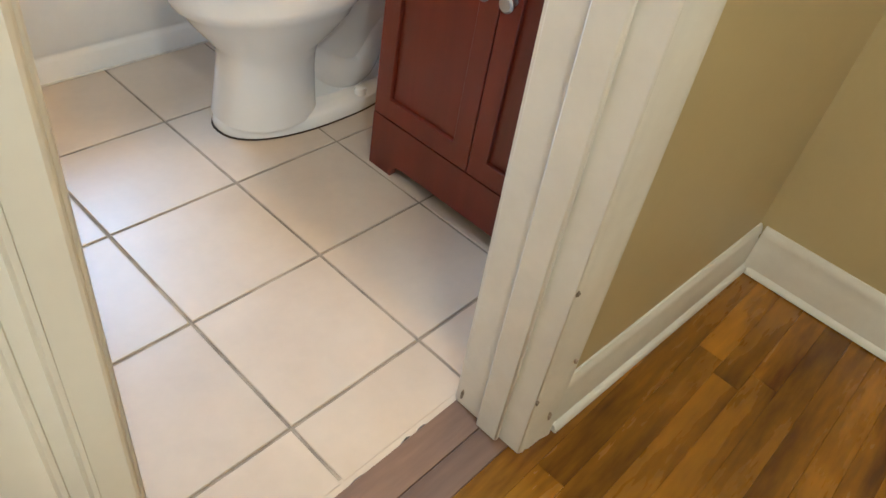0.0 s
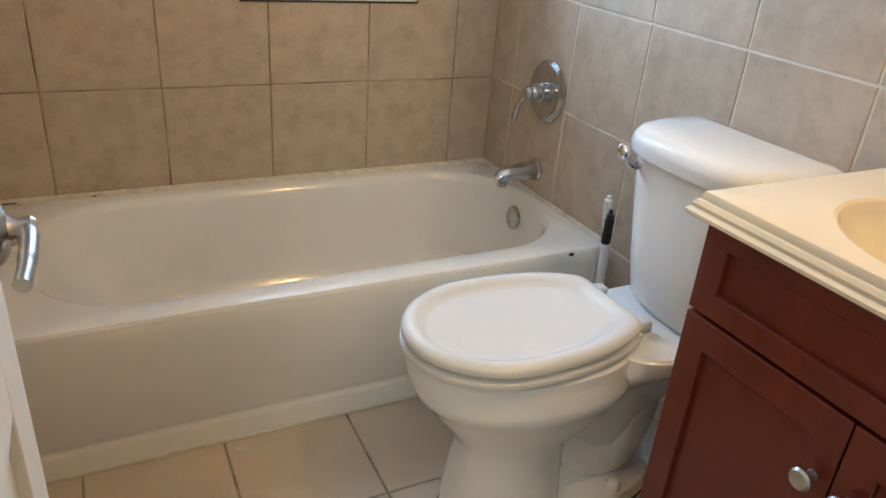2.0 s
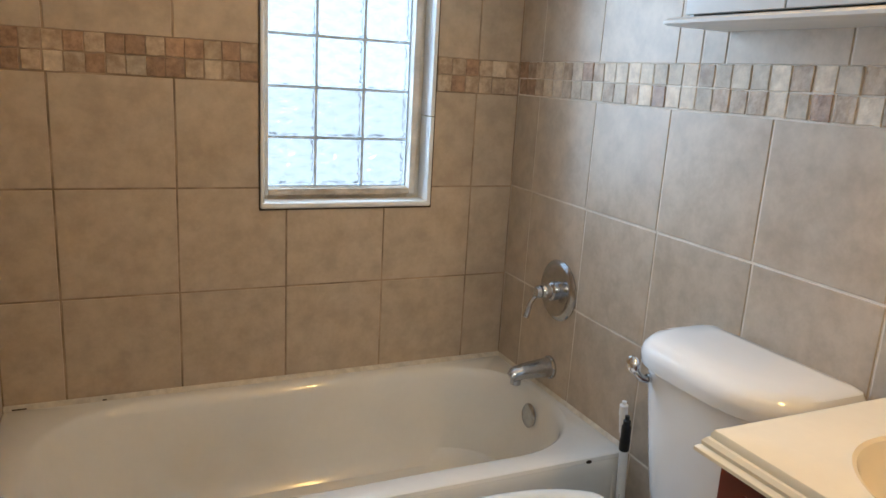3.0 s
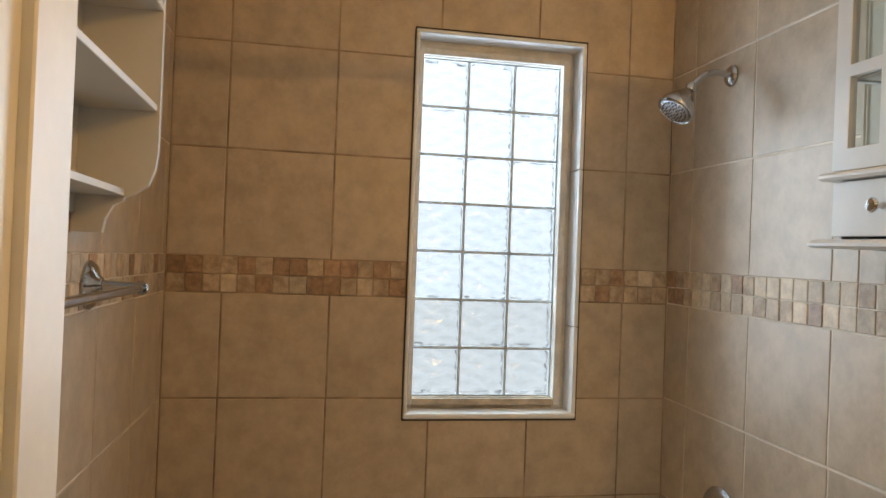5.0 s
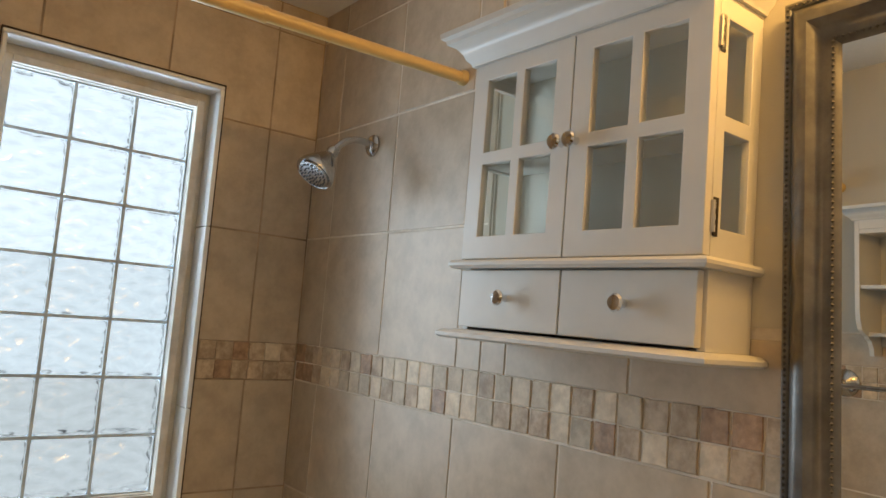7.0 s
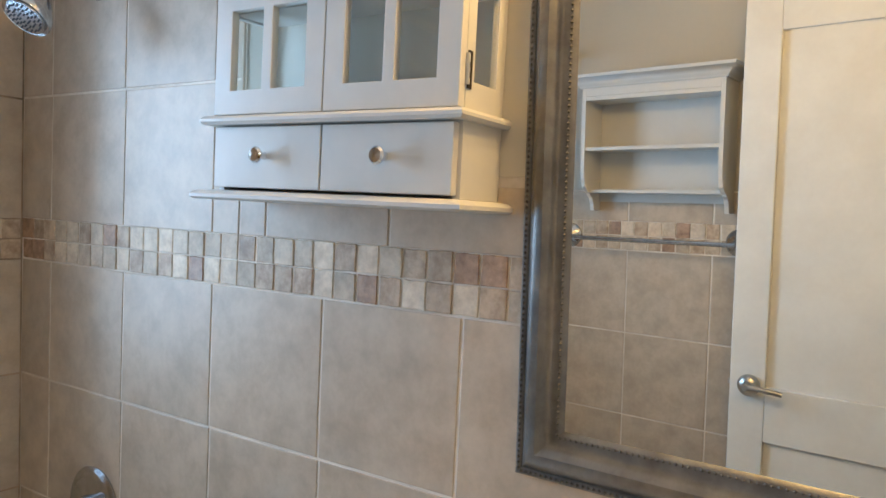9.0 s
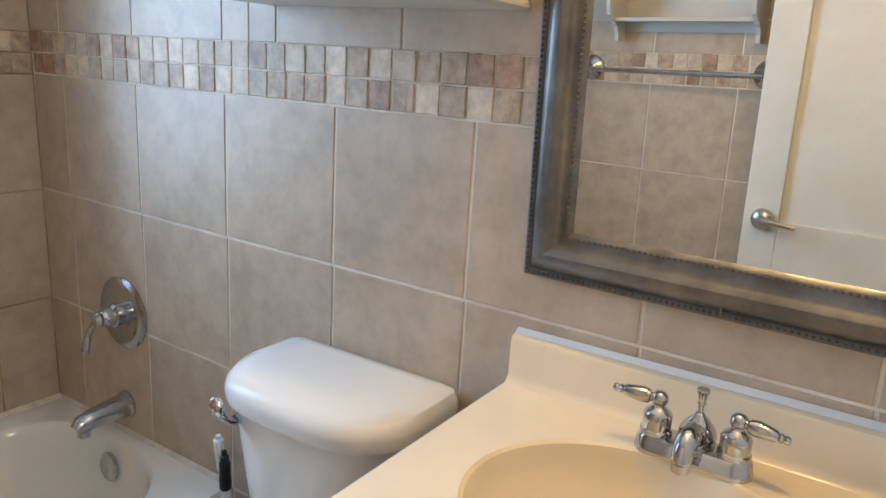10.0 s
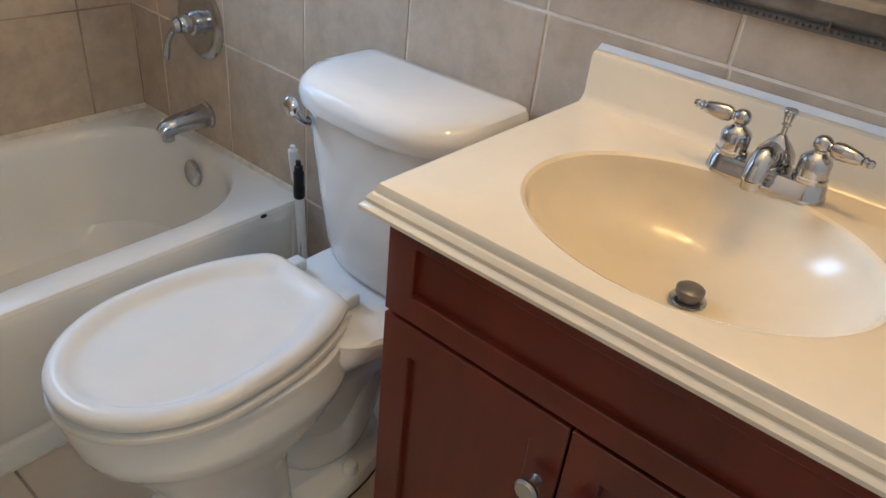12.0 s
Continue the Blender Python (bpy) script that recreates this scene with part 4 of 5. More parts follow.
part("caulk", prismed([(1.6435, CZ + 0.0785), (1.632, CZ + 0.0785), (1.638, CZ + 0.083), (1.6435, CZ + 0.086)], "y", CY0, CY1), WHITE_PLASTIC, top, "white caulk bead")
dr = part("drain", lathed([(0.0, 0), (0.021, 0.0), (0.023, 0.003), (0.018, 0.0045), (0.0, 0.003)], pose(BX + 0.014, BY - 0.014, CZ - 0.1040), 28), DULL_CHROME, top, "dull chrome drain")
part("stopper", lathed([(0.0, 0.003), (0.012, 0.004), (0.012, 0.009), (0.0175, 0.011), (0.0175, 0.018), (0.015, 0.020), (0, 0.0205)], pose(BX + 0.014, BY - 0.014, CZ - 0.1040), 28), FRAME, dr, "dark worn stopper")

faucet = thing("faucet", (1.556, 0.832, CZ), "chrome centreset faucet with two lever handles", "faucet")
FX, FC = 1.556, 0.832
def stadium(half, r, z, n=10):
    pts = []
    for sg in (1, -1):
        for k in range(n + 1):
            a = radians((0 if sg > 0 else 180) + 180 * k / n)
            pts.append(Vector((FX + r * math.cos(a), FC + sg * half + r * math.sin(a), z)))
    return pts
bm = bmesh.new()
loft(bm, [stadium(0.051, 0.027, CZ + 0.0005), stadium(0.051, 0.027, CZ + 0.005), stadium(0.051, 0.0255, CZ + 0.008), stadium(0.051, 0.0235, CZ + 0.020), stadium(0.051, 0.021, CZ + 0.024), stadium(0.051, 0.015, CZ + 0.0255)])
part("base", bm, CHROME, faucet)
for sg in (-1, 1):
    hy = FC + sg * 0.051
    h = part("handle", lathed([(0.0, 0), (0.0215, 0), (0.0215, 0.005), (0.0195, 0.007), (0.0195, 0.026), (0.017, 0.031), (0.0110, 0.035), (0.0080, 0.038), (0.0080, 0.040), (0.0105, 0.043), (0.0118, 0.048), (0.0105, 0.054), (0.006, 0.058), (0, 0.059)], pose(FX, hy, CZ + 0.0245), 30), CHROME, faucet)
    d = Vector((-0.16, sg * 1.0, 0.06 if sg > 0 else -0.04)).normalized()
    lm = Matrix.Translation((FX, hy, CZ + 0.072)) @ d.to_track_quat("Z", "Y").to_matrix().to_4x4()
    part("lever", lathed([(0, 0.006), (0.006, 0.008), (0.0058, 0.011), (0.0095, 0.014), (0.0112, 0.022), (0.0100, 0.034), (0.0078, 0.046), (0.0050, 0.049), (0.0070, 0.052), (0.0048, 0.055), (0.0062, 0.059), (0.004, 0.063), (0, 0.064)], lm, 20), CHROME, h)
sp = part("spout", tubed(smoothed([(FX + 0.004, FC, CZ + 0.022), (FX - 0.008, FC, CZ + 0.038), (FX - 0.026, FC, CZ + 0.047), (FX - 0.045, FC, CZ + 0.042), (FX - 0.055, FC, CZ + 0.029), (FX - 0.058, FC, CZ + 0.020)], 7), [0.018] * 7 + [0.0165] * 7 + [0.015] * 7 + [0.014] * 7 + [0.0135] * 7 + [0.0130], 22), CHROME, faucet)
part("aerator", lathed([(0, 0), (0.0115, 0), (0.0120, 0.012), (0, 0.012)], pose(FX - 0.058, FC, CZ + 0.010), 20), CHROME, sp)
hub = part("hub", lathed([(0.024, 0), (0.0255, 0.006), (0.023, 0.016), (0.015, 0.027), (0.008, 0.034), (0.0055, 0.038), (0, 0.040)], pose(FX + 0.014, FC, CZ + 0.0250), 28), CHROME, faucet)
part("lift_rod", lathed([(0.0038, 0), (0.0038, 0.012), (0.0065, 0.014), (0.0050, 0.017), (0.0070, 0.027), (0.0090, 0.032), (0.0080, 0.035), (0, 0.0355)], pose(FX + 0.014, FC, CZ + 0.062), 20), CHROME, faucet)


# ---------------------------------------------------------------- framed mirror, hung slightly askew
mirror = thing("wall_mirror", (1.626, 0.832, 1.506), "pewter framed wall mirror with beaded edges", "mirror")
MH, MV, FWD = 0.312, 0.462, 0.079
bm = bmesh.new()
# profile across the frame: (distance in from the outer edge, proud of the back)
MP = [(0.0, 0.0), (0.0, 0.010), (0.004, 0.014), (0.010, 0.0145), (0.013, 0.012), (0.018, 0.020), (0.030, 0.030), (0.042, 0.031), (0.050, 0.025), (0.056, 0.018), (0.060, 0.016), (0.068, 0.016), (0.074, 0.012), (FWD, 0.006), (FWD, 0.0)]
MO = Vector((1.626, 0.832, 1.506))
corner = [(-1, -1), (1, -1), (1, 1), (-1, 1)]
rings = [[MO + Vector((-p, sy * (MH - d), sz * (MV - d))) for d, p in MP] for sy, sz in corner]
vs = [[bm.verts.new(p) for p in r] for r in rings]
for i in range(4):
    a, b = vs[i], vs[(i + 1) % 4]
    for k in range(len(MP) - 1):
        bm.faces.new((a[k], a[k + 1], b[k + 1], b[k]))
part("frame", bm, FRAME, mirror, "pewter grey frame")
bm = bmesh.new()
for inset, proud, r in ((0.007, 0.0150, 0.0033), (0.071, 0.0150, 0.0030)):
    hy, hz = MH - inset, MV - inset
    for axis_len, fixed, ax in ((hy, hz, "y"), (hz, hy, "z")):
        cnt = int(2 * axis_len / 0.0085)
        for sg in (-1, 1):
            for k in range(cnt):
                u = -axis_len + 2 * axis_len * (k + 0.5) / cnt
                c = MO + (Vector((-proud, u, sg * fixed)) if ax == "y" else Vector((-proud, sg * fixed, u)))
                q = [bm.verts.new(c + Vector(o) * r) for o in ((0.9, 0, 0), (0, 1, 0), (0, 0, 1), (0, -1, 0), (0, 0, -1), (-1, 0, 0))]
                for j in range(4):
                    m2 = (j + 1) % 4
                    bm.faces.new((q[5], q[1 + j], q[1 + m2]))
                    bm.faces.new((q[0], q[1 + m2], q[1 + j]))
tagged(part("bead_trim", bm, BEAD_METAL, mirror, "small beaded edge"), kind="stuff")
part("glass", boxed(MO.x - 0.006, MO.x - 0.002, MO.y - MH + FWD - 0.002, MO.y + MH - FWD + 0.002, MO.z - MV + FWD - 0.002, MO.z + MV - FWD + 0.002), MIRROR, mirror, "mirror glass", False)
part("crack", boxed(MO.x - 0.0225, MO.x - 0.014, MO.y + 0.0005, MO.y + 0.0025, MO.z - MV + 0.012, MO.z - MV + 0.026), FRAME_WEAR, mirror, "worn bronze seam")
mirror.rotation_euler = (0, radians(-1.0), radians(-3.0))


# ---------------------------------------------------------------- white wall cabinet over the toilet
KX, KY0, KY1, KZ0, KZ1 = 1.510, 1.195, 1.705, 1.452, 1.970
cab = thing("wall_cabinet", (1.57, 1.444, KZ0), "white lacquered wall cabinet with glass doors and two drawers", "wall cabinet")
XB = E - 0.002
part("back_panel", boxed(XB - 0.008, XB, KY0 + 0.014, KY1 - 0.014, KZ0 + 0.012, KZ1), PAINT, cab, "grey beige back panel", False)
MIDZ, RAIL0, RAIL1, PANE1 = 1.587, 1.776, 1.799, 1.940
def framed_side(y0, y1):
    bm = framework([KX + 0.017, KX + 0.040, XB - 0.026, XB], [KZ0 + 0.014, 1.637, RAIL0, RAIL1, PANE1, KZ1], {(1, 1), (1, 3)}, lambda u, v, s: (u, y0 + (y1 - y0) * s, v), 0.0008)
    ob = part("side_frame", bm, CAB_WHITE, cab, "", False)
    for za, zb in ((1.637, RAIL0), (RAIL1, PANE1)):
        g = part("pane", boxed(KX + 0.038, XB - 0.024, y0 + 0.004, y0 + 0.007, za - 0.002, zb + 0.002), PANE, ob, "clear glass pane", False)
        g.visible_shadow = False
framed_side(KY0, KY0 + 0.014)
framed_side(KY1 - 0.014, KY1)
part("inner_shelf", boxed(KX + 0.03, XB - 0.009, KY0 + 0.015, KY1 - 0.015, RAIL0 + 0.003, RAIL1 - 0.008), CAB_WHITE, cab, "", False)
part("cabinet_floor", boxed(KX + 0.018, XB - 0.009, KY0 + 0.015, KY1 - 0.015, MIDZ - 0.012, MIDZ - 0.002), CAB_WHITE, cab, "", False)
part("cabinet_top", boxed(KX + 0.002, XB, KY0, KY1, KZ1, KZ1 + 0.010), CAB_WHITE, cab, "", False)
def ledge(name, profile):
    """A moulding round front and both sides; profile: (proud, z)."""
    bm = bmesh.new()
    rings = []
    for p, z in profile:
        rings.append([Vector((XB, KY0 - p, z)), Vector((KX - p, KY0 - p, z)), Vector((KX - p, KY1 + p, z)), Vector((XB, KY1 + p, z))])
    loft(bm, rings)
    part(name, bm, CAB_WHITE, cab, "", True)
ledge("middle_moulding", [(0.0, MIDZ - 0.008), (0.012, MIDZ - 0.008), (0.017, MIDZ - 0.003), (0.017, MIDZ + 0.002), (0.012, MIDZ + 0.007), (0.0, MIDZ + 0.008)])
ledge("bottom_moulding", [(0.0, KZ0 - 0.004), (0.020, KZ0 - 0.004), (0.027, KZ0), (0.027, KZ0 + 0.006), (0.018, KZ0 + 0.012), (0.0, KZ0 + 0.014)])
ledge("crown", [(0.0, KZ1 + 0.004), (0.006, KZ1 + 0.004), (0.008, KZ1 + 0.010), (0.016, KZ1 + 0.018), (0.020, KZ1 + 0.028), (0.030, KZ1 + 0.040), (0.044, KZ1 + 0.047), (0.046, KZ1 + 0.054), (0.054, KZ1 + 0.058), (0.055, KZ1 + 0.068), (0.050, KZ1 + 0.072), (0.0, KZ1 + 0.072)])
KM = 1.450
for y0, y1, ky in ((KY0, KM - 0.001, KM - 0.016), (KM + 0.001, KY1, KM + 0.016)):
    z0, z1 = MIDZ + 0.010, KZ1 + 0.002
    st, mid = 0.040, (y0 + y1) / 2
    bm = framework([y0, y0 + st, mid - 0.011, mid + 0.011, y1 - st, y1], [z0, z0 + 0.042, RAIL0, RAIL1, z1 - 0.032, z1], {(1, 1), (3, 1), (1, 3), (3, 3)}, lambda u, v, s: (KX + 0.016 * s, u, v), 0.001)
    d = part("door", bm, CAB_WHITE, cab, "white glazed door", False)
    for ya, yb2 in ((y0 + st, mid - 0.011), (mid + 0.011, y1 - st)):
        for za, zb in ((z0 + 0.042, RAIL0), (RAIL1, z1 - 0.032)):
            g = part("pane", boxed(KX + 0.007, KX + 0.0095, ya - 0.002, yb2 + 0.002, za - 0.002, zb + 0.002), PANE, d, "clear glass pane", False)
            g.visible_shadow = False
    knob(KX - 0.0002, ky, 1.788, d, KNOB, 0.85, "chrome knob")
    edge = y0 if y0 == KY0 else y1
    for zc, hm in ((1.652, HINGE), (1.915, NICKEL)):
        ya, yb2 = (KY0 - 0.0016, KY0 - 0.0002) if edge == KY0 else (KY1 + 0.0002, KY1 + 0.0016)
        part("hinge_leaf", framework([KX + 0.019, KX + 0.0225, KX + 0.0275, KX + 0.031], [zc - 0.027, zc - 0.021, zc - 0.011, zc - 0.004, zc + 0.004, zc + 0.011, zc + 0.021, zc + 0.027], {(1, 1), (1, 3), (1, 5)}, lambda u, v, s: (u, ya + (yb2 - ya) * s, v), 0), hm, d, "pierced hinge leaf", False)
    for zc in (1.652, 1.915):
        part("hinge", tubed([(KX + 0.0165, edge + (-0.002 if edge == KY0 else 0.002), zc - 0.022), (KX + 0.0165, edge + (-0.002 if edge == KY0 else 0.002), zc + 0.022)], 0.0035, 8), NICKEL, d, "nickel hinge")
for y0, y1, ky in ((KY0 + 0.006, KM - 0.0015, 1.321), (KM + 0.0015, KY1 - 0.004, 1.576)):
    d = part("drawer", boxed(KX + 0.001, KX + 0.016, y0, y1, KZ0 + 0.019, MIDZ - 0.011, 0.0012), CAB_WHITE, cab, "white drawer front", False)
    knob(KX + 0.0008, ky, 1.526, d, KNOB, 0.85, "chrome knob")

part("screw", lathed([(0.0, 0), (0.006, 0), (0.005, 0.002), (0, 0.0028)], pose(XB - 0.0081, KM + 0.078, 1.912, 0, -90, 0), 14), HINGE, cab, "dark screw head on the back panel")
cab.rotation_euler = (radians(1.0), 0, 0)    # hung a little out of level


# ---------------------------------------------------------------- white shelf and towel bar on the west wall
SY0, SY1, SX, SD = 1.286, 1.782, W + 0.0012, 0.136
shelf = thing("wall_shelf", (SX, 1.545, 1.428), "white painted open wall shelf with curved sides and crown", "shelf")
side = [(SX, 1.428), (SX + 0.050, 1.428), (SX + 0.054, 1.452), (SX + 0.066, 1.475), (SX + 0.082, 1.484), (SX + 0.084, 1.490), (SX + 0.100, 1.496), (SX + 0.122, 1.512), (SX + 0.132, 1.540), (SX + SD, 1.575), (SX + SD, 1.860), (SX, 1.860)]
for y in (SY0, SY1 - 0.014):
    part("side_panel", prismed(side, "y", y, y + 0.014), CAB_WHITE, shelf, "", False)
part("back_panel", boxed(SX, SX + 0.006, SY0 + 0.0145, SY1 - 0.0145, 1.46, 1.860), CAB_WHITE, shelf, "", False)
part("shelf_board", boxed(SX + 0.0065, SX + 0.085, SY0 + 0.0145, SY1 - 0.0145, 1.492, 1.504, 0.001), CAB_WHITE, shelf, "", False)
part("shelf_board", boxed(SX + 0.0065, SX + 0.132, SY0 + 0.0145, SY1 - 0.0145, 1.640, 1.652, 0.001), CAB_WHITE, shelf, "", False)
part("top_board", boxed(SX + 0.0065, SX + SD, SY0 + 0.0145, SY1 - 0.0145, 1.815, 1.829, 0.001), CAB_WHITE, shelf, "", False)
part("front_rail", boxed(SX + SD - 0.014, SX + SD, SY0 + 0.0145, SY1 - 0.0145, 1.8295, 1.860), CAB_WHITE, shelf, "", False)
bm = bmesh.new()
rings = []
for p, z in [(0.0, 1.858), (0.006, 1.858), (0.010, 1.866), (0.020, 1.874), (0.026, 1.886), (0.038, 1.892), (0.040, 1.902), (0.0, 1.902)]:
    rings.append([Vector((SX, SY0 - p, z)), Vector((SX + SD + p, SY0 - p, z)), Vector((SX + SD + p, SY1 + p, z)), Vector((SX, SY1 + p, z))])
loft(bm, rings)
part("crown", bm, CAB_WHITE, shelf)

bar = thing("towel_bar", (W, 1.56, 1.332), "chrome towel bar across the mosaic band", "towel bar")
for y in (1.885, 1.26):
    part("rose", lathed([(0, 0), (0.046, 0), (0.046, 0.005), (0.038, 0.014), (0.020, 0.020), (0.014, 0.026), (0, 0.027)], pose(W + 0.0005, y, 1.332, 0, 90, 0), 28), CHROME, bar, "round wall rose")
    part("arm", tubed([(W + 0.018, y, 1.332), (W + 0.090, y, 1.328)], 0.0105, 14), CHROME, bar)
part("bar", tubed([(W + 0.090, 1.25, 1.328), (W + 0.090, 1.890, 1.328)], 0.0080, 18), DULL_CHROME, bar)
part("finial", lathed([(0, 0), (0.012, 0.001), (0.014, 0.007), (0.008, 0.013), (0.006, 0.018), (0, 0.020)], pose(W + 0.090, 1.890, 1.328, -90, 0, 0), 20), CHROME, bar)


# ---------------------------------------------------------------- tiles, mosaic and planks
G = 0.0025   # half a joint
meshes = {}
def tile_mesh(kind, a, b, t, mat, bev, plane):
    key = (kind, round(a, 4), round(b, 4), plane)
    if key not in meshes:
        bm = bmesh.new()
        if plane == "x":      # face towards +x local
            f = lambda u, v, w: Vector((w, u, v))
        elif plane == "y":
            f = lambda u, v, w: Vector((u, w, v))
        else:
            f = lambda u, v, w: Vector((u, v, w))
        ha, hb = a / 2, b / 2
        rings = [[f(u * ha, v * hb, 0) for u, v in ((-1, -1), (1, -1), (1, 1), (-1, 1))],
                 [f(u * ha, v * hb, t - bev) for u, v in ((-1, -1), (1, -1), (1, 1), (-1, 1))],
                 [f(u * (ha - abs(bev) * 0.4), v * (hb - abs(bev) * 0.4), t - bev * 0.35) for u, v in ((-1, -1), (1, -1), (1, 1), (-1, 1))],
                 [f(u * (ha - abs(bev) * 1.2), v * (hb - abs(bev) * 1.2), t) for u, v in ((-1, -1), (1, -1), (1, 1), (-1, 1))]]
        loft(bm, rings)
        finish(bm, False)
        me = bpy.data.meshes.new(kind)
        bm.to_mesh(me)
        bm.free()
        me.materials.append(mat)
        meshes[key] = me
    return meshes[key]


def cuts(edges, lo, hi):
    e = [lo] + [v for v in edges if lo + 0.012 < v < hi - 0.012] + [hi]
    return list(zip(e, e[1:]))


def lay(parent, plane, sign, face, us, vs, hole=None, kind="tile", mat=WALL_TILE, slope=0.0):
    """Tiles over the spans us x vs of a wall; face: where their front lies."""
    for u0, u1 in us:
        for v0, v1 in vs:
            spans = [(u0, u1, v0, v1)]
            if hole:
                a0, a1, b0, b1 = hole
                if u1 > a0 and u0 < a1 and v1 > b0 and v0 < b1:
                    spans = []
                    if u0 < a0: spans.append((u0, a0, v0, v1))
                    if u1 > a1: spans.append((a1, u1, v0, v1))
                    m0, m1 = max(u0, a0), min(u1, a1)
                    if v0 < b0: spans.append((m0, m1, v0, b0))
                    if v1 > b1: spans.append((m0, m1, b1, v1))
            if len(spans) > 1:
                bm = bmesh.new()
                for p0, p1, q0, q1 in spans:
                    c = [p + G * s * (abs(p - lim) < 1e-6 or p in hole[:2]) for p, lim, s in ((p0, u0, 1), (p1, u1, -1))]
                    d = [q + G * s * (abs(q - lim) < 1e-6 or q in hole[2:]) for q, lim, s in ((q0, v0, 1), (q1, v1, -1))]
                    if p0 == hole[0] and (q1 == hole[2] or q0 == hole[3]): c[0] = p0
                    if p1 == hole[1] and (q1 == hole[2] or q0 == hole[3]): c[1] = p1
                    if p1 == hole[0]: c[1] = p1 
                    if p0 == hole[1]: c[0] = p0
                    box(bm, c[0], c[1], face, face + T, d[0], d[1])
                ob = part("tile", bm, mat, parent, "", False)
                continue
            for p0, p1, q0, q1 in spans:
                a, b = p1 - p0 - 2 * G, q1 - q0 - 2 * G
                if a < 0.008 or b < 0.008:
                    continue
                me = tile_mesh(kind + plane + ("n" if sign < 0 else "p"), a, b, T * sign, mat, 0.0016 * sign, plane)
                cu, cv = (p0 + p1) / 2, (q0 + q1) / 2
                at = {"x": (face - T * sign, cu, cv), "y": (cu, face - T * sign, cv)}[plane]
                piece("tile", me, parent, at, slope)


ROWS_LOW = [(0.03, 0.072), (0.072, 0.375), (0.375, 0.678), (0.678, 0.983), (0.983, 1.286)]
ROWS_HIGH = [(1.389, 1.702), (1.702, 2.011), (2.011, 2.315), (2.315, TOP)]
NX = cuts([0.266, 0.573, 0.880, 1.190, 1.492], W, E)
FALL = 0.011
EY_TUB = cuts([1.859, 2.163, 2.466], 1.780, N)
EY_ALL = cuts([0.640, 0.947, 1.254, 1.555, 1.859, 2.163, 2.466], S, N)
WY_ALL = cuts([0.740, 1.045, 1.350, 1.655, 1.960, 2.268, 2.55], S, N)
HOLE = (WIN[0] - 0.001, WIN[1] + 0.001, WIN[2] - 0.001, WIN[3] + 0.001)
lay(wall_north, "y", -1, N, NX, [(0.30, 0.375), (0.375, 0.678), (0.678, 0.983), (0.983, 1.286)], HOLE)
lay(wall_north, "y", -1, N, NX, ROWS_HIGH, HOLE)
lay(wall_east, "x", -1, E, EY_ALL, ROWS_LOW, slope=FALL)
lay(wall_east, "x", -1, E, EY_TUB, ROWS_HIGH, slope=FALL)
lay(wall_east, "x", -1, E, cuts([0.80, 1.107, 1.406, 1.706], S, 1.780), [(1.389, 1.500)], slope=FALL)
part("tile_edge", boxed(E - 0.007, E - 0.0012, 1.770, 1.7795, 1.515, TOP, 0.002), WALL_TILE, wall_east, "raised edge of the tub surround", False)
lay(wall_west, "x", 1, W, WY_ALL, ROWS_LOW)
lay(wall_west, "x", 1, W, cuts([2.268, 2.55], 1.960, N), ROWS_HIGH)
lay(wall_west, "x", 1, W, cuts([0.80, 1.107, 1.35, 1.655], S, 1.960), [(1.389, 1.500)])
part("painted_upper_wall", boxed(E - 0.001, E + 0.0016, S, 1.769, 1.502, TOP), PAINT, wall_east, "grey beige paint", False)
part("painted_upper_wall", boxed(W - 0.0016, W + 0.001, S, 1.9585, 1.502, TOP), PAINT, wall_west, "grey beige paint", False)
part("painted_inner_face", boxed(JR + 0.08, E, S - 0.001, S + 0.003, 0, TOP), PAINT, wall_south, "grey beige paint", False)

# mosaic band
rng = random.Random(11)
mos = {}
for plane, sign in (("y", -1), ("x", -1), ("x", 1)):
    for tone, tone_mat in (("p", MOSAIC), ("m", MOSAIC_MID), ("d", MOSAIC_DARK)):
        for var in range(4):
            w = 0.0488 + 0.0012 * (var - 1.5)
            bm = bmesh.new()
            t = 0.0068 + 0.0005 * var
            f = (lambda u, v, q: Vector((q * sign, u, v))) if plane == "x" else (lambda u, v, q: Vector((u, q * sign, v)))
            n = 12
            prof = [(1.0, 0.0), (1.0, t - 0.004), (0.985, t - 0.0012), (0.94, t)]
            jig = [1 + rng.uniform(-0.06, 0.012) for _ in range(n)]
            rings = []
            for s, q in prof:
                ring = []
                for k in range(n):
                    a = 2 * math.pi * (k + 0.5) / n
                    c, d = math.cos(a), math.sin(a)
                    m = max(abs(c), abs(d))
                    c2, d2 = c / m, d / m
                    ring.append(f(c2 * w / 2 * s * jig[k], d2 * 0.0512 / 2 * s * jig[k], q))
                rings.append(ring)
            loft(bm, rings)
            finish(bm, False)
            me = bpy.data.meshes.new("mosaic_stone")
            bm.to_mesh(me)
            bm.free()
            me.materials.append(tone_mat)
            mos[plane, sign, tone, var] = me


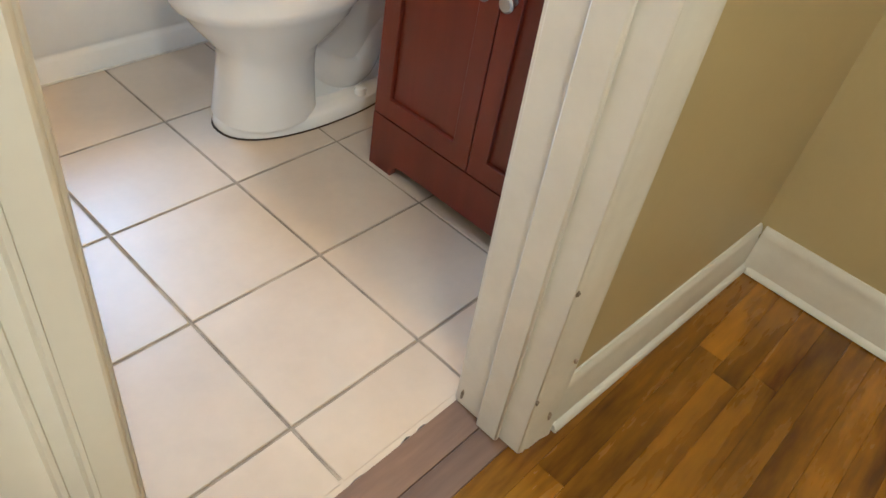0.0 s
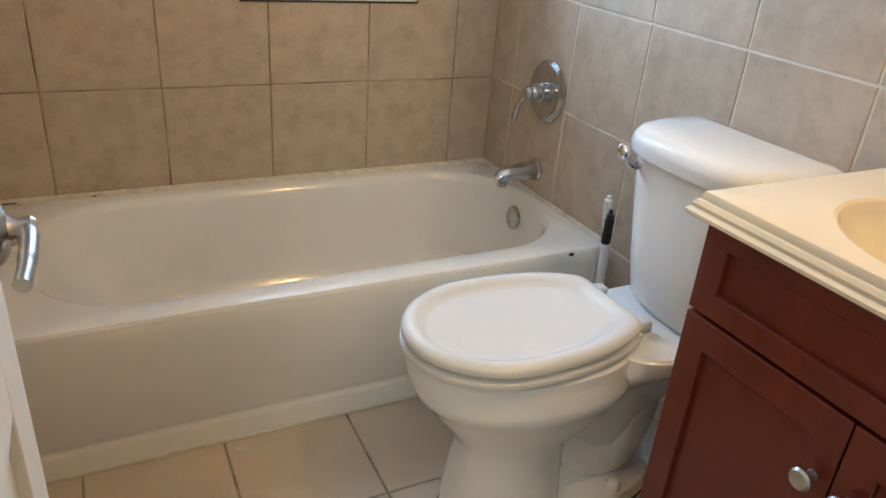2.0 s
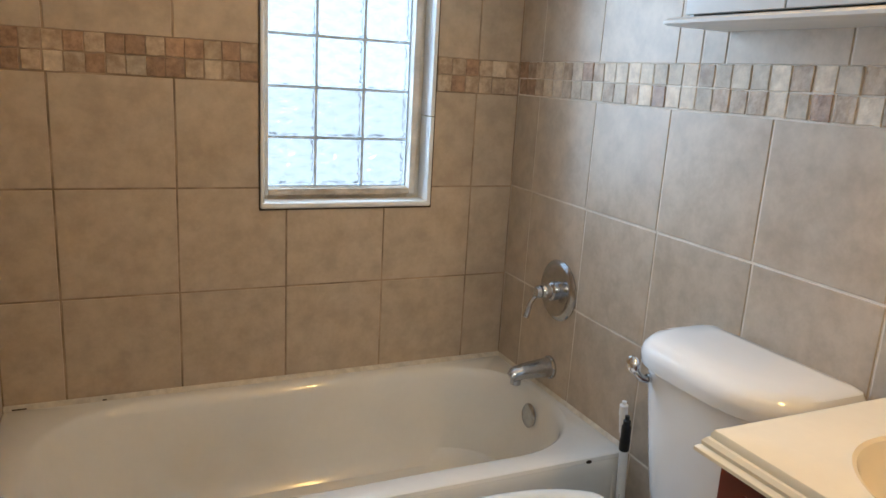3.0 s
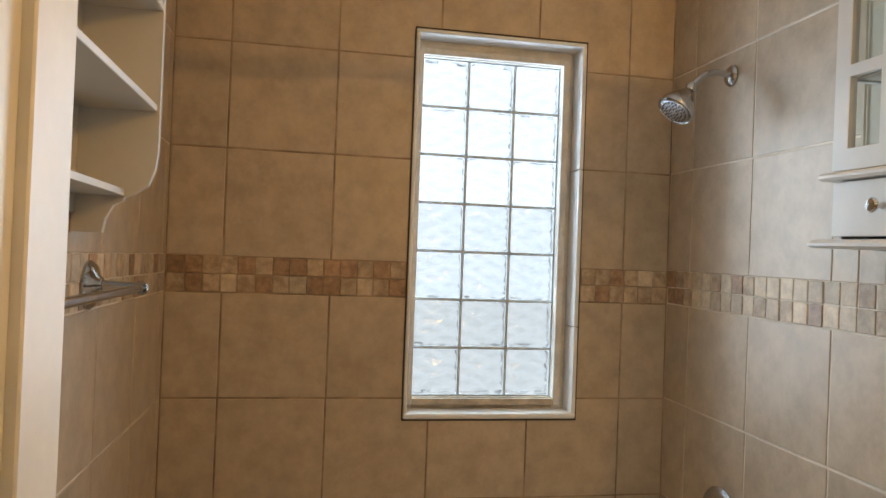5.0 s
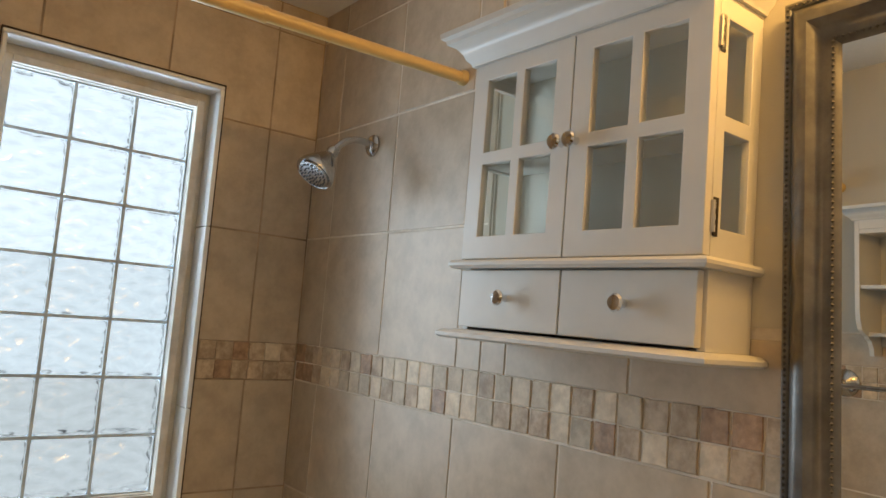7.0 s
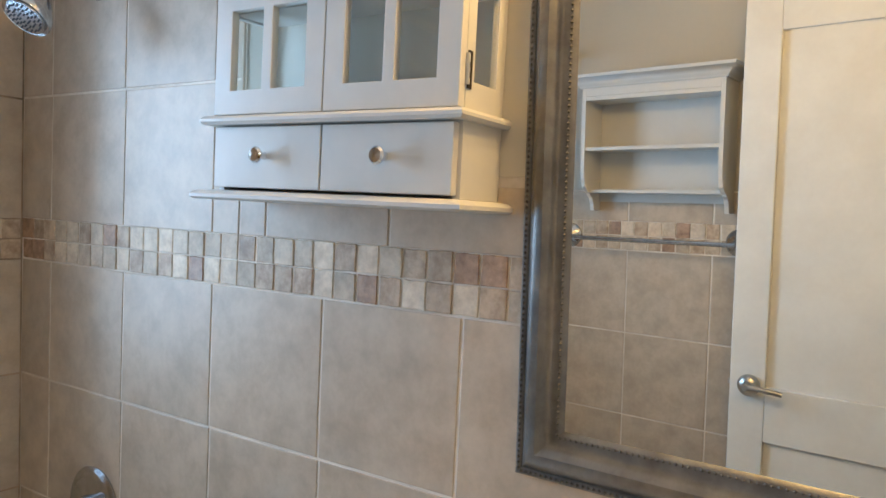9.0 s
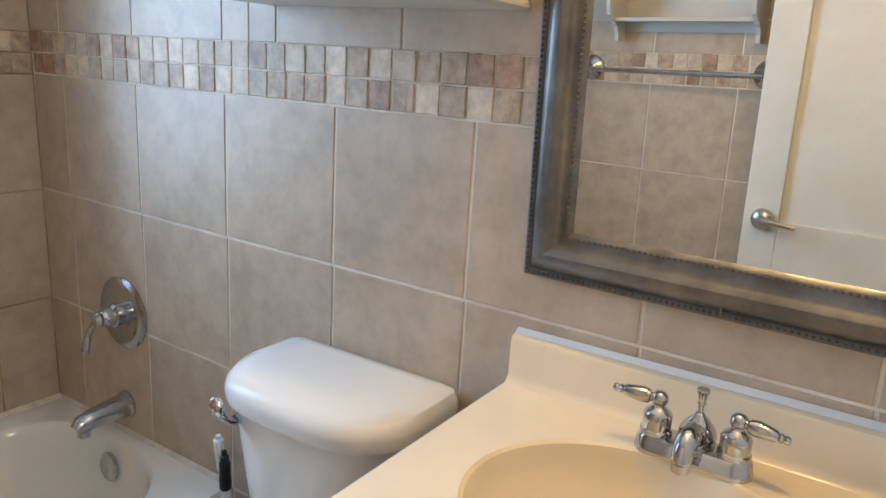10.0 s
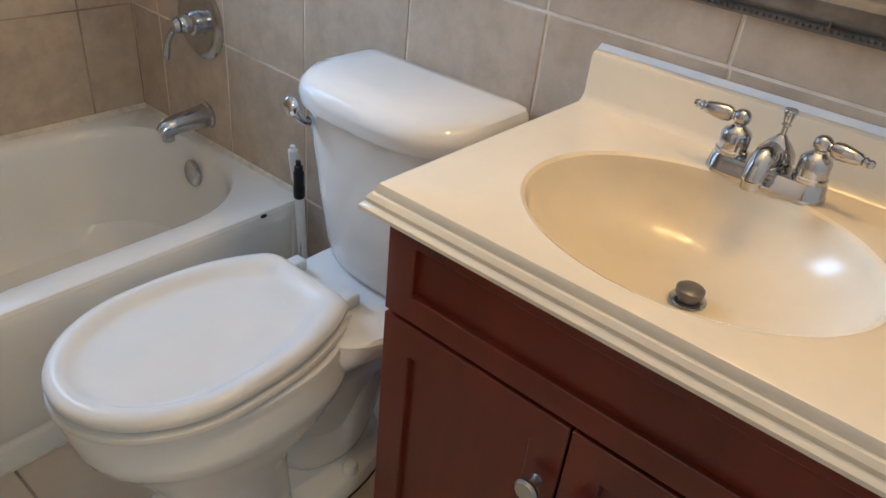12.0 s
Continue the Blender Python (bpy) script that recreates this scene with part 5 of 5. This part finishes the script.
def band(parent, plane, sign, face, lo, hi, tones, slope=0.0):
    """tones: two strings, lower and upper row from low to high, of p(ale), m(edium), d(ark), repeated as needed."""
    count = max(1, round((hi - lo) / 0.0505))
    step = (hi - lo) / count
    for k in range(count):
        for row, z in ((0, 1.3125), (1, 1.3652)):
            u = lo + (k + 0.5) * step
            me = mos[plane, sign, tones[row][k % len(tones[row])], rng.randrange(4)]
            base_at = face - sign * 0.0065
            at = (base_at, u, z) if plane == "x" else (u, base_at, z)
            ob = piece("mosaic_stone", me, parent, at, slope)
            s = rng.uniform(0.94, 1.03)
            ob.scale = (1, s, rng.uniform(0.97, 1.03)) if plane == "x" else (s, 1, rng.uniform(0.97, 1.03))


band(wall_north, "y", -1, N, W + 0.004, WIN[0] - 0.006, ("mdmpmdmpddmpmd", "ddmmdmddmddmdm"))
band(wall_north, "y", -1, N, WIN[1] + 0.006, E - 0.004, ("mdmmmm", "mmdmpm"))
band(wall_east, "x", -1, E, S + 0.004, N - 0.004, ("pmpmpmpmpmpmpmpmpmdppmmmpppdpmpmppppppmddd", "mppmpmppmpmpmddmmppmppppmpppppppmdpmppmmdd"), FALL)
band(wall_west, "x", 1, W, S + 0.004, N - 0.004, ("ppmpdmpppmpdpmp", "pmpdppmpdmppdpm"))

# floor tiles
FXS = cuts([0.261, 0.569, 0.877, 1.180, 1.487], W, E)
FYS = cuts([0.656, 0.959, 1.264, 1.569], 0.518, TUB_Y + 0.02)
rng = random.Random(5)
for u0, u1 in FXS:
    for v0, v1 in FYS:
        me = tile_mesh("floor_tile", u1 - u0 - 0.0062, v1 - v0 - 0.0062, 0.006, FLOOR_TILE, 0.0018, "z")
        piece("tile", me, floor, ((u0 + u1) / 2, (v0 + v1) / 2, -0.006))

# hall planks, laid along the hall
y = -1.395
k = 0
while y < 0.33:
    x = -1.395 - rng.uniform(0, 0.6)
    while x < E:
        ln = rng.uniform(0.45, 1.0)
        a, b = max(x, -1.395), min(x + ln, E + 0.005)
        if b - a > 0.03:
            me = tile_mesh("plank", round(b - a, 2) - 0.0006, 0.0570, 0.012, WOOD, 0.0004, "z")
            piece("plank", me, hall_floor, ((a + b) / 2, y + 0.0285, -0.0125))
        x += ln
    y += 0.0574
for k, (y0, y1) in enumerate(((0.385, 0.442), (0.4435, 0.5115))):
    me = tile_mesh("threshold_plank", JR - JL - 0.002, y1 - y0, 0.012, WORN_WOOD, 0.0012, "z")
    piece("plank", me, hall_floor, ((JL + JR) / 2, (y0 + y1) / 2, -0.0125))

# uneven mortar edge where the tile meets the hall boards
rng = random.Random(9)
edge = [(JL, 0.528)] + [(JL + (JR - JL) * i / 46, 0.512 + rng.uniform(-0.007, 0.004) + 0.004 * math.sin(i * 0.7)) for i in range(47)] + [(JR, 0.528)]
part("mortar_edge", prismed(edge, "z", -0.012, -0.0008), FLOOR_TILE, floor, "uneven pale mortar edge", False)
